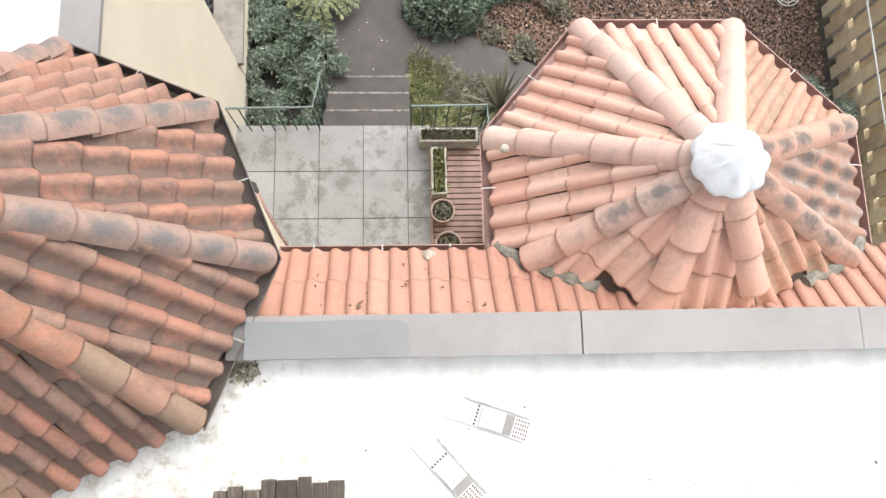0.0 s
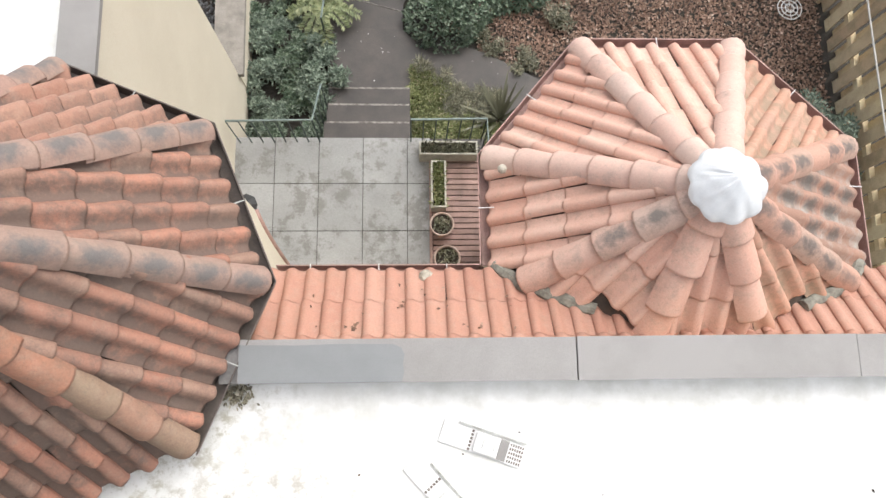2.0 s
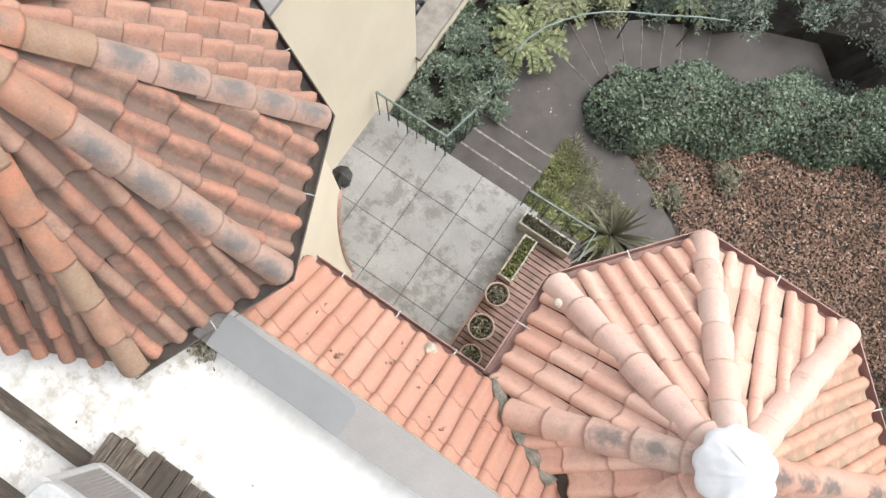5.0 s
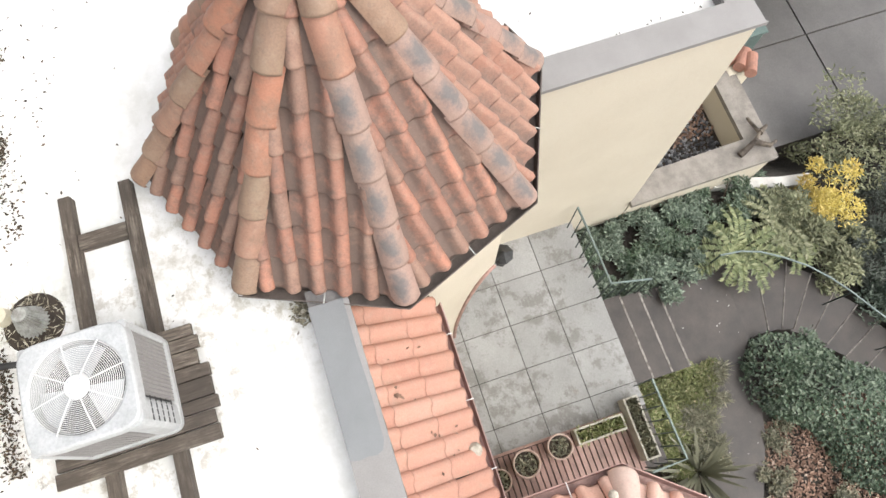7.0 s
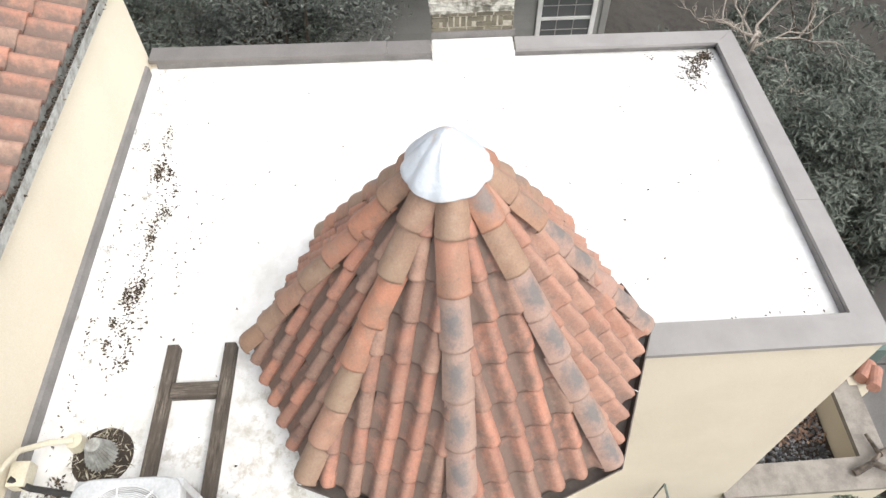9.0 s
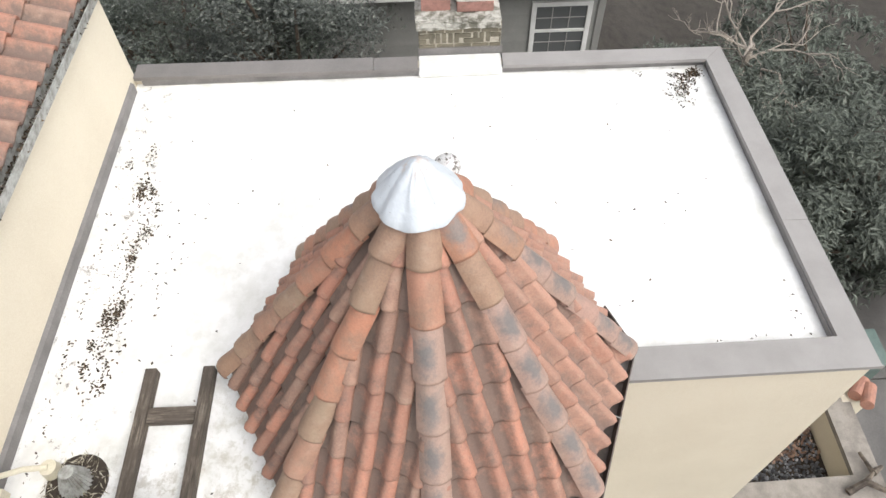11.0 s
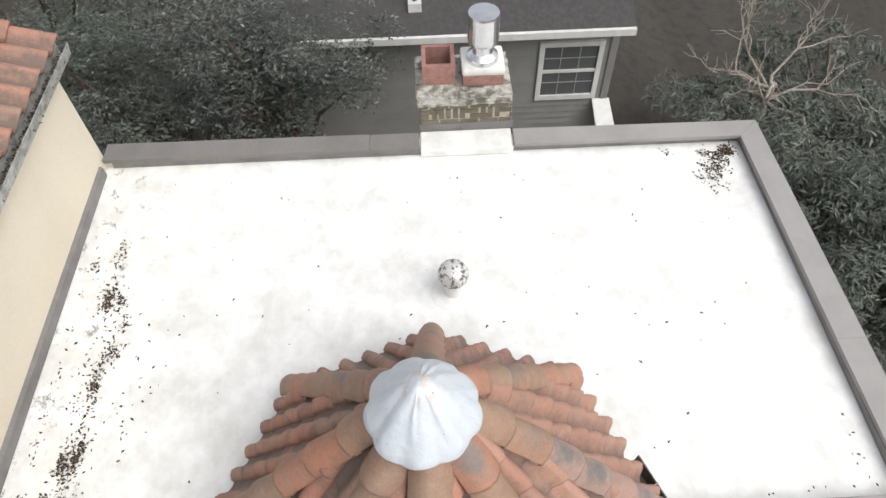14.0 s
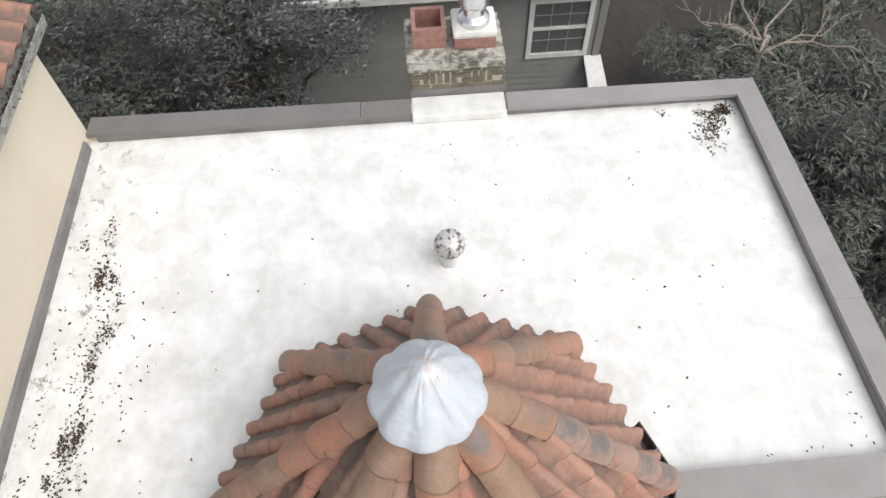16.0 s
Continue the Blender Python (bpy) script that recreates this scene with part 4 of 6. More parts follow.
def pot(x, y, z, r, h, label):
    thing = group_of("plant_pot", label, "pot", "pots on the deck", (x, y, z))
    part("pot", lathe([(0.0, 0.0), (r * 0.72, 0.0), (r * 0.93, h * 0.82), (r * 0.86, h * 0.85), (0, h * 0.84)], 26), TERRACOTTA, thing, smooth=False)
    part("rim", lathe([(r * 0.92, h * 0.80), (r, h * 0.81), (r * 1.03, h * 0.97), (r * 1.0, h), (r * 0.9, h), (r * 0.86, h * 0.84)], 30), POT_RIM, thing, "pale salt-stained rim", smooth=True)
    part("soil", cylinder(r * 0.87, r * 0.87, h * 0.84, h * 0.88, 20), SOIL, thing)
    rng = np.random.default_rng(int(y * 100))
    a, q = rng.uniform(0, 6.28, 90), np.sqrt(rng.uniform(0, 1, 90)) * r * 0.75
    scatter_mesh("plant", np.stack([q * np.cos(a), q * np.sin(a), np.full(90, h * 0.88)], 1), 0.06, 0.025, LEAF_BLADE, rng, 0.5, parent=thing)


pot(0.375, 2.43, PATIO + 0.035, 0.155, 0.28, "brown terracotta pot with soil on the deck")
pot(0.43, 1.96, PATIO + 0.035, 0.165, 0.42, "brown terracotta pot with bare soil on the deck")
pot(0.52, 1.60, PATIO + 0.035, 0.14, 0.32, "terracotta pot with dark plant under the gutter")

# wall lantern on the tower
lantern = group_of("wall_lantern", "black metal wall lantern on the cream tower wall", "lamp", at=(-1.84, 2.38, -2.62))
part("arm", tube([(0.16, -0.42, -0.2), (0.1, -0.25, 0.05), (0, 0, 0.16)], 0.025), BLACK, lantern)
part("roof", lathe([(0.0, 0.20), (0.03, 0.17), (0.125, 0.10), (0.125, 0.085), (0, 0.085)], 8), BLACK, lantern)
part("cage", lathe([(0.09, 0.085), (0.06, -0.16), (0.075, -0.165), (0.075, -0.185), (0.0, -0.20)], 6), BLACK, lantern)

# ---- planter court north of the wing ----
court = tagged(to_object("court_wall", box(-2.66, -2.36, 4.60, 6.72, -5.2, -4.0), STUCCO), "low cream garden wall with weathered cap", "wall", kind="structure")
part("wall_cap", prism([(-2.70, 4.58), (-2.30, 4.58), (-2.34, 6.85), (-2.75, 6.60)], -4.0, -3.92), STONE_CAP, court, "weathered grey-brown slab cap")
part("return_wall", prism([(-2.37, 6.55), (-2.37, 6.80), (-4.3, 6.80), (-4.3, 6.55)], -5.6, -4.02), STUCCO, court)
part("return_cap", prism([(-2.36, 6.86), (-4.35, 6.86), (-4.35, 6.50), (-2.75, 6.50)], -4.016, -3.93), STONE_CAP, court, "weathered grey-brown slab cap")
rng = np.random.default_rng(4)
n = 2600
px, py = rng.uniform(-4.2, -2.68, n), rng.uniform(4.62, 6.5, n)
bm = bmesh.new()
bmesh.ops.create_icosphere(bm, subdivisions=1, radius=1)
unit = np.array([v.co[:] for v in bm.verts])
tri = np.array([[v.index for v in f.verts] for f in bm.faces])
bm.free()
size = rng.uniform(0.014, 0.034, (n, 1, 1)) * rng.uniform(0.6, 1.2, (n, 1, 3))
pv = unit[None] * size + np.stack([px, py, rng.uniform(-4.62, -4.58, n)], 1)[:, None]
pm = bpy.data.meshes.new("pebbles")
pm.from_pydata(pv.reshape(-1, 3).tolist(), [], (tri[None] + (np.arange(n) * len(unit))[:, None, None]).reshape(-1, 3).tolist())
pm.materials.append(leafy("grey_pebble_stones", [(0, (0.05, 0.05, 0.055)), (0.6, (0.16, 0.165, 0.18)), (1, (0.42, 0.43, 0.45))], 0.6))
tagged(new("pebbles", pm), "grey and white pebbles in the walled bed", "pebbles", kind="stuff")
tagged(to_object("bed_earth", box(-4.3, -2.66, 4.6, 6.55, -5.3, -4.61), SOIL), "dark earth bed inside the low wall", "ground", kind="structure")
pts = np.stack([rng.uniform(-4.2, -3.2, 700), rng.uniform(5.3, 6.5, 700), np.full(700, -4.56)], 1)
tagged(scatter_mesh("fallen_leaves", pts, 0.07, 0.04, LITTER, rng, 0.1), "brown fallen leaves on the pebble bed", "leaves", kind="stuff")
drift = group_of("driftwood", "twisted grey driftwood branch on the wall cap", "branch", at=(-2.62, 6.6, -3.9))
for pts in ([(0.1, -0.3, 0.03), (0, -0.05, 0.1), (-0.12, 0.1, 0.07), (-0.4, 0.05, 0.04)], [(0, -0.05, 0.1), (0.12, 0.12, 0.12), (0.05, 0.3, 0.02)], [(-0.12, 0.1, 0.07), (-0.2, 0.26, 0.05)]):
    part("limb", tube(pts, 0.05, 0.022, 7), OLD_WOOD, drift)
capping = group_of("tile_capping", "terracotta barrel tiles capping a low pillar", "roof tile", at=(-3.95, 6.95, -3.9))
for k in range(3):
    bm = bmesh.new()
    bmesh.ops.create_cone(bm, segments=14, radius1=0.10, radius2=0.085, depth=0.36, cap_ends=True, matrix=pose(0.14 * k - 0.1, 0.05 * k, 0.05 * k, 78, 0, 30 + 14 * k))
    part("tile", bm, TERRACOTTA, capping)
part("pillar", box(-0.25, 0.2, -0.2, 0.2, -1.6, -0.02), STUCCO, capping)
drive = tagged(to_object("driveway", box(-7.4, -3.0, 7.0, 13.5, -6.6, -5.69), WET_CONCRETE), "damp grey concrete driveway in large panels", "driveway", kind="structure")
for x0, x1 in ((-7.38, -4.87), (-4.84, -3.0)):
    for y0, y1 in ((7.0, 9.54), (9.57, 13.48)):
        part("panel", box(x0, x1, y0, y1, -5.74, -5.66, 0.008), DRIVE, drive)
utility = group_of("utility_box", "dull green utility cabinet beside the driveway", "cabinet", at=(-5.05, 8.1, -5.66))
part("body", box(-0.3, 0.3, -0.22, 0.22, 0, 0.75, 0.02), UTILITY, utility)
part("lid", box(-0.33, 0.33, -0.25, 0.25, 0.752, 0.80, 0.01), UTILITY, utility)
tagged(to_object("garden_wall_white", sweep([(-2.5, 6.15, -5.0), (-2.36, 6.55, -5.0), (-2.2, 7.1, -5.0), (-2.12, 7.55, -5.0)], [(0, -1.2), (0.16, -1.2), (0.16, 0.5), (0, 0.5)]), WHITEWASH), "low curved whitewashed garden wall", "wall", kind="structure")

# ---- fence, grate ----
fence = group_of("board_fence", "tall tan wooden fence of overlapping upright boards", "fence")
y, k = 0.6, 0
while y < 9.6:
    off = 0.115 if k % 2 else 0.0
    lean = random.uniform(-0.01, 0.01)
    part("board", box(6.42 + off, 6.445 + off, y, y + 0.185, ground_at(6.4, y) - 0.1, -2.85 + random.uniform(-0.02, 0.02), 0.003), FENCE_WOOD, fence)
    y += 0.17
    k += 1
for z in (-4.2, -3.2):
    part("rail", box(6.448, 6.532, 0.6, 9.7, z, z + 0.09), FENCE_WOOD, fence)
cable = group_of("garden_cable", "thin pale cable strung along the fence", "cable")
part("strand", tube([(6.30, 0.6, -3.35), (6.24, 3.6, -3.40), (6.22, 6.2, -3.36), (6.25, 9.6, -3.3)], 0.014, sides=5), TRIM, cable)
part("post", tube([(6.36, 6.2, -3.2), (6.36, 6.2, -4.7)], 0.03, sides=6), FENCE_WOOD, cable)
grate = group_of("round_grate", "white round wire grate lying on the leaf mulch", "grate", at=(5.86, 6.06, -4.56))
for r in (0.07, 0.13, 0.19):
    part("ring", tube([(r * math.cos(a), r * math.sin(a), 0) for a in np.linspace(0, 2 * math.pi, 25)], 0.008, sides=5), WHITE_METAL, grate)
for k in range(8):
    a = k * math.pi / 4
    part("spoke", tube([(0.03 * math.cos(a), 0.03 * math.sin(a), 0.004), (0.19 * math.cos(a), 0.19 * math.sin(a), 0.004)], 0.006, sides=5), WHITE_METAL, grate)

# ---- things on the flat roof ----
skids = group_of("timber_skids", "two weathered timber skids with a cross piece on the white roof", "timbers")
for y in (-1.13, -0.67):
    part("skid", box(-2.63, 0.55, y - 0.045, y + 0.045, 0.0, 0.10, 0.008), SKID_WOOD, skids)
part("cross_piece", box(-2.30, -2.18, -1.083, -0.717, 0.0, 0.085, 0.008), PLANK_WOOD, skids)
platform = group_of("plank_platform", "rough dark plank platform under the air conditioner", "platform")
x = -1.36
while x < -0.55:
    w_ = random.uniform(0.09, 0.14)
    part("plank", box(x, x + w_ - 0.008, -1.46 + random.uniform(-0.04, 0.04), -0.36 + random.uniform(-0.05, 0.05), 0.102, 0.145 + random.uniform(0, 0.012), 0.006), PLANK_WOOD, platform)
    x += w_

AX0, AX1, AY0, AY1, AZ0, AZ1 = -1.31, -0.65, -1.24, -0.58, 0.165, 0.84


def rounded(x0, x1, y0, y1, r, seg=5):
    pts = []
    for cx, cy, a0 in ((x1 - r, y1 - r, 0), (x0 + r, y1 - r, 90), (x0 + r, y0 + r, 180), (x1 - r, y0 + r, 270)):
        pts += [(cx + r * math.cos(radians(a0 + 90 * k / seg)), cy + r * math.sin(radians(a0 + 90 * k / seg))) for k in range(seg + 1)]
    return pts


aircon = group_of("air_conditioner", "white outdoor air-conditioning unit with round fan grille on top", "air conditioner")
acx, acy, FR = (AX0 + AX1) / 2, (AY0 + AY1) / 2, 0.285
part("base_pan", prism(rounded(AX0 - 0.01, AX1 + 0.01, AY0 - 0.01, AY1 + 0.01, 0.07), 0.158, 0.21), AC_WHITE, aircon)
part("coil", prism(rounded(AX0 + 0.03, AX1 - 0.03, AY0 + 0.03, AY1 - 0.03, 0.06), 0.21, 0.68), AC_DARK, aircon, "dark coil behind the louvres")
for x0, x1, y0, y1 in ((AX0, AX0 + 0.06, AY0, AY0 + 0.06), (AX1 - 0.06, AX1, AY0, AY0 + 0.06), (AX0, AX0 + 0.06, AY1 - 0.06, AY1)):
    part("corner_post", prism(rounded(x0, x1, y0, y1, 0.02, 3), 0.21, AZ1 - 0.03), AC_WHITE, aircon)
panel = part("service_panel", prism(rounded(AX1 - 0.19, AX1 + 0.002, AY1 - 0.17, AY1 + 0.002, 0.05, 4), 0.21, AZ1 - 0.03), AC_WHITE, aircon, "white corner panel with vent slots")
for k in range(5):
    z = 0.31 + 0.085 * k
    for j in range(4):
        part("slot", box(AX1 - 0.186 + 0.041 * j, AX1 - 0.153 + 0.041 * j, AY1 + 0.0015, AY1 + 0.004, z, z + 0.018), BLACK, panel)
for k in range(18):
    z = 0.23 + 0.029 * k
    bm = bmesh.new()
    for b in ((AX0 + 0.06, AX1 - 0.06, AY0 + 0.004, AY0 + 0.016), (AX0 + 0.06, AX1 - 0.19, AY1 - 0.016, AY1 - 0.004), (AX0 + 0.004, AX0 + 0.016, AY0 + 0.06, AY1 - 0.06), (AX1 - 0.016, AX1 - 0.004, AY0 + 0.06, AY1 - 0.17)):
        box(*b, z, z + 0.004, bm=bm)
    part("louvre", bm, COPING, aircon)
for k in range(18):
    f, g = AX0 + 0.07 + 0.029 * k, AY0 + 0.07 + 0.029 * k
    part("guard_bar", box(f, f + 0.004, AY0 + 0.002, AY0 + 0.012, 0.22, 0.75), COPING, aircon)
    if f < AX1 - 0.2:
        part("guard_bar", box(f, f + 0.004, AY1 - 0.012, AY1 - 0.002, 0.22, 0.75), COPING, aircon)
    if g < AY1 - 0.19:
        part("guard_bar", box(AX1 - 0.012, AX1 - 0.002, g, g + 0.004, 0.22, 0.75), COPING, aircon)
# top shell with a round opening
bm = bmesh.new()
rim = []
for k in range(72):
    a = 2 * math.pi * k / 72
    c_, s_ = math.cos(a), math.sin(a)
    q = (abs(c_) ** 7 + abs(s_) ** 7) ** (-1 / 7)
    rim.append((acx + q * c_ * ((AX1 - AX0) / 2 + 0.008), acy + q * s_ * ((AY1 - AY0) / 2 + 0.008)))
loops = []
for scale, z in ((1.0, AZ1 - 0.10), (1.0, AZ1 - 0.03), (0.985, AZ1 - 0.008), (0.95, AZ1)):
    loops.append([bm.verts.new((acx + (x - acx) * scale, acy + (y - acy) * scale, z)) for x, y in rim])
for r, z in ((FR + 0.012, AZ1 - 0.004), (FR, AZ1 - 0.012), (FR - 0.01, AZ1 - 0.16)):
    loops.append([bm.verts.new((acx + r * math.cos(math.atan2(y - acy, x - acx)), acy + r * math.sin(math.atan2(y - acy, x - acx)), z)) for x, y in rim])
for a, b in zip(loops, loops[1:]):
    for k in range(len(rim)):
        bm.faces.new((a[k], a[(k + 1) % len(rim)], b[(k + 1) % len(rim)], b[k]))
part("top_shell", bm, AC_WHITE, aircon, "rounded white top shell")
part("well", cylinder(FR - 0.012, FR - 0.012, 0.665, 0.675, 32, (acx, acy)), AC_DARK, aircon)
grille = part("fan_grille", cylinder(0.078, 0.066, AZ1 + 0.004, AZ1 + 0.022, 28, (acx, acy)), WHITE_METAL, aircon, "white wire fan grille with a round hub")
for k in range(19):
    r = 0.082 + 0.0112 * k
    z = AZ1 + 0.012 - 0.022 * ((r - 0.06) / 0.2) ** 2
    part("wire", tube([(acx + r * math.cos(a), acy + r * math.sin(a), z) for a in np.linspace(0, 2 * math.pi, 37)], 0.0024, sides=4), WHITE_METAL, grille)
for k in range(8):
    a = radians(12 + 45 * k)
    part("spoke", tube([(acx + r * math.cos(a), acy + r * math.sin(a), AZ1 + 0.019 - 0.02 * ((r - 0.06) / 0.2) ** 2) for r in (0.05, 0.13, 0.21, 0.298)], 0.0045, sides=5), WHITE_METAL, grille)
for k in range(4):
    a = radians(45 + 90 * k)
    part("bolt", cylinder(0.006, 0.005, AZ1 + 0.022, AZ1 + 0.027, 8, (acx + 0.05 * math.cos(a), acy + 0.05 * math.sin(a))), AC_FAN, grille)
for k in range(3):
    a0 = radians(20 + 120 * k)
    bm = bmesh.new()
    rows = [[bm.verts.new((acx + r * math.cos(a0 + t * 1.1), acy + r * math.sin(a0 + t * 1.1), AZ1 - 0.085 + 0.045 * t)) for t in np.linspace(0, 1, 5)] for r in (0.05, 0.15, 0.26)]
    for a, b in zip(rows, rows[1:]):
        for j in range(4):
            bm.faces.new((a[j], a[j + 1], b[j + 1], b[j]))
    part("fan_blade", bm, AC_FAN, aircon, "pale grey fan blade")

vent = group_of("roof_vent", "squat mushroom roof vent with flaking silver paint", "vent", at=(-4.54, 1.325, 0.0))
part("flange", lathe([(0.0, 0.03), (0.10, 0.03), (0.14, 0.012), (0.19, 0.004), (0.20, -0.002)], 28), MEMBRANE, vent)
part("pipe", cylinder(0.088, 0.084, 0.0, 0.22, 24), WHITE_METAL, vent)
part("collar", lathe([(0.084, 0.12), (0.102, 0.13), (0.102, 0.19), (0.085, 0.21)], 24), WHITE_METAL, vent)
part("dome", lathe([(0.09, 0.215), (0.122, 0.228), (0.132, 0.255), (0.131, 0.29), (0.116, 0.335), (0.085, 0.37), (0.04, 0.39), (0.0, 0.394)], 28), SPECKLED, vent, "flaking silver dome", smooth=True)
ribbed = group_of("ribbed_vent", "grey ribbed cone vent in a dark leaf-filled hollow", "vent", at=(-1.76, -1.52, 0))
part("hollow", lathe([(0.0, 0.012), (0.16, 0.014), (0.215, 0.006), (0.225, 0.0)], 30), SOIL, ribbed, "ring of dark wet debris")
bm = bmesh.new()
loop_low, loop_high = [], []
for k in range(48):
    a = 2 * math.pi * k / 48
    r = 0.125 if k % 2 else 0.105
    loop_low.append(bm.verts.new((r * math.cos(a), r * math.sin(a), 0.02)))
    loop_high.append(bm.verts.new((r * 0.45 * math.cos(a) - 0.02, r * 0.45 * math.sin(a), 0.2)))
for k in range(48):
    bm.faces.new((loop_low[k], loop_low[(k + 1) % 48], loop_high[(k + 1) % 48], loop_high[k]))
bm.faces.new(loop_high)
part("ribbed_cone", bm, GUTTER_GREY, ribbed)
conduit = group_of("conduit_pipe", "ivory plastic pipe bending down the wall to the roof", "pipe")
part("pipe", tube([(-0.9, -2.0, 0.75), (-1.4, -2.0, 0.5), (-1.72, -1.98, 0.3), (-1.84, -1.88, 0.13), (-1.86, -1.72, 0.1)], 0.022, sides=10), PVC, conduit)
part("upper_pipe", tube([(0.4, -2.0, 0.9), (-0.9, -2.0, 0.75)], 0.027, sides=10), PVC, conduit)
part("elbow", cylinder(0.07, 0.06, 0.0, 0.1, 16, (-1.86, -1.72)), PVC, conduit)
lines = group_of("refrigerant_line", "black insulated line from wall to air conditioner", "pipe")
part("hose", tube([(-1.55, -2.03, 0.22), (-1.5, -1.9, 0.16), (-1.45, -1.6, 0.12), (-1.34, -1.3, 0.2)], 0.024, sides=8), BLACK, lines)
part("valve_box", box(-1.68, -1.5, -2.05, -1.92, 0.1, 0.22, 0.01), PVC, lines)


def bracket(x, y, turn, label):
    thing = group_of("mounting_tray", label, "tray")
    thing.matrix_basis = pose(x, y, 0.0, 0, 0, turn)
    part("tray", box(-0.34, 0.25, -0.08, 0.08, 0.0, 0.018, 0.004), WHITE_METAL, thing)
    part("side_rail", box(-0.24, 0.25, 0.081, 0.094, 0.0, 0.03), GUTTER_GREY, thing)
    part("block", box(-0.10, 0.07, -0.066, 0.066, 0.018, 0.05, 0.006), WHITE_METAL, thing, "white block")
    for dx in (-0.045, 0.035):
        part("mark", box(dx, dx + 0.006, -0.03, 0.03, 0.05, 0.052), GUTTER_GREY, thing)
    part("plate", box(0.075, 0.135, -0.07, 0.07, 0.018, 0.028), COPING, thing)
    for i in range(6):
        for j in range(5):
            part("hole", box(0.147 + 0.017 * i, 0.157 + 0.017 * i, -0.068 + 0.028 * j, -0.05 + 0.028 * j, 0.018, 0.0195), GUTTER_DARK, thing)
    for j in range(6):
        part("hole", box(-0.135, -0.118, -0.072 + 0.025 * j, -0.055 + 0.025 * j, 0.018, 0.0195), GUTTER_DARK, thing)
    return thing


bracket(0.50, 0.0, -19, "white perforated mounting tray lying on the white roof")
bracket(0.20, -0.35, -48, "white perforated mounting tray with grey side rail")

# loose litter on the membrane
rng = np.random.default_rng(11)


def litter(points, length, width, name, label, mat=DEBRIS):
    tagged(scatter_mesh(name, np.array(points), length, width, mat, rng, 0.1), label, "debris", kind="stuff")


spots = []
for cx, cy, sx, sy, n in ((-6.07, 4.17, 0.035, 0.04, 150), (-5.98, 4.06, 0.06, 0.05, 120), (-5.86, 3.98, 0.09, 0.06, 120), (-5.72, 3.92, 0.09, 0.07, 70), (-6.06, 3.92, 0.03, 0.03, 30), (-6.08, 3.55, 0.03, 0.03, 12)):
    spots += [(min(cx + rng.normal(0, sx), -6.24 + abs(rng.normal(0, 0.1))) if cx + rng.normal(0, sx) < -6.24 else cx + rng.normal(0, sx), min(cy + rng.normal(0, sy), 4.3), 0.004) for _ in range(n)]
litter(spots, 0.032, 0.016, "leaf_debris", "clump of dark rotted leaves in the roof corner")
spots = []
for cx, cy, sx, sy, n in ((-4.64, -1.66, 0.08, 0.05, 150), (-4.2, -1.62, 0.25, 0.08, 70), (-3.6, -1.6, 0.16, 0.06, 80), (-3.2, -1.62, 0.09, 0.045, 80), (-2.9, -1.6, 0.10, 0.06, 70), (-2.6, -1.6, 0.1, 0.05, 60), (-5.1, -1.68, 0.1, 0.03, 40), (-3.7, -1.3, 0.5, 0.12, 35), (-3.0, -1.9, 1.0, 0.02, 80)):
    spots += [(rng.normal(cx, sx), max(rng.normal(cy, sy), -2.0), 0.004) for _ in range(n)]
for _ in range(16):
    cx, cy = rng.uniform(-5.0, -2.5), rng.normal(-1.62, 0.09)
    spots += [(rng.normal(cx, 0.045), max(rng.normal(cy, 0.022), -2.0), 0.004) for _ in range(26)]
litter(spots, 0.032, 0.016, "leaf_debris", "scattered dark leaf debris along the stucco wall")
spots = [(rng.uniform(-6.0, -2.7), rng.uniform(-1.9, 4.2), 0.004) for _ in range(90)]
spots += [(rng.uniform(-2.4, 3.5), rng.uniform(-1.2, 0.2), 0.004) for _ in range(22)] + [(rng.uniform(-3.3, -2.75), rng.normal(4.22, 0.02), 0.004) for _ in range(8)] + [(-2.69 - abs(rng.normal(0, 0.02)), rng.uniform(3.4, 4.3), 0.004) for _ in range(12)]
spots = [p for p in spots if (p[0] - WC[0]) ** 2 + (p[1] - WC[1]) ** 2 > 2.0 and not (-2.7 < p[0] < -2.3 and p[1] > 0.4)]
litter(spots, 0.03, 0.016, "leaf_specks", "single dark leaves and specks on the white roof")
litter([(rng.normal(-1.22, 0.05), rng.normal(0.36, 0.035), rng.uniform(0.0, 0.04)) for _ in range(140)], 0.045, 0.02, "leaf_debris", "small heap of pale dry debris where gutter meets parapet", LICHEN)

litter([(rng.uniform(-6.4, -2.2), rng.normal(-2.015, 0.016), 1.215 + abs(rng.normal(0, 0.02))) for _ in range(1500)], 0.035, 0.018, "gutter_litter", "dark leaf litter lying in the zinc gutter")

litter([(rng.uniform(-1.62, -0.7), -1.80 + rng.normal(0, 0.035) + 0.03 * math.sin(9 * k), 0.004) for k in range(520)], 0.035, 0.014, "leaf_debris", "streak of black rotted debris beside the flashing")
litter([(-1.76 + r * math.cos(a), -1.52 + r * math.sin(a), 0.02) for r, a in zip(rng.uniform(0.14, 0.22, 150), rng.uniform(0, 6.28, 150))], 0.06, 0.008, "straw", "pale straw and twigs round the ribbed vent", LICHEN)

# ---- chimney ----
chimney = group_of("chimney", "old mossy brick chimney with pale mortar and a steel flue cap", "chimney")
CX0, CX1, CY0, CY1 = -7.02, -6.46, 1.10, 2.03
part("core", box(CX0 + 0.012, CX1 - 0.012, CY0 + 0.012, CY1 - 0.012, -6.2, 0.44), MORTAR, chimney, "pale mortar")
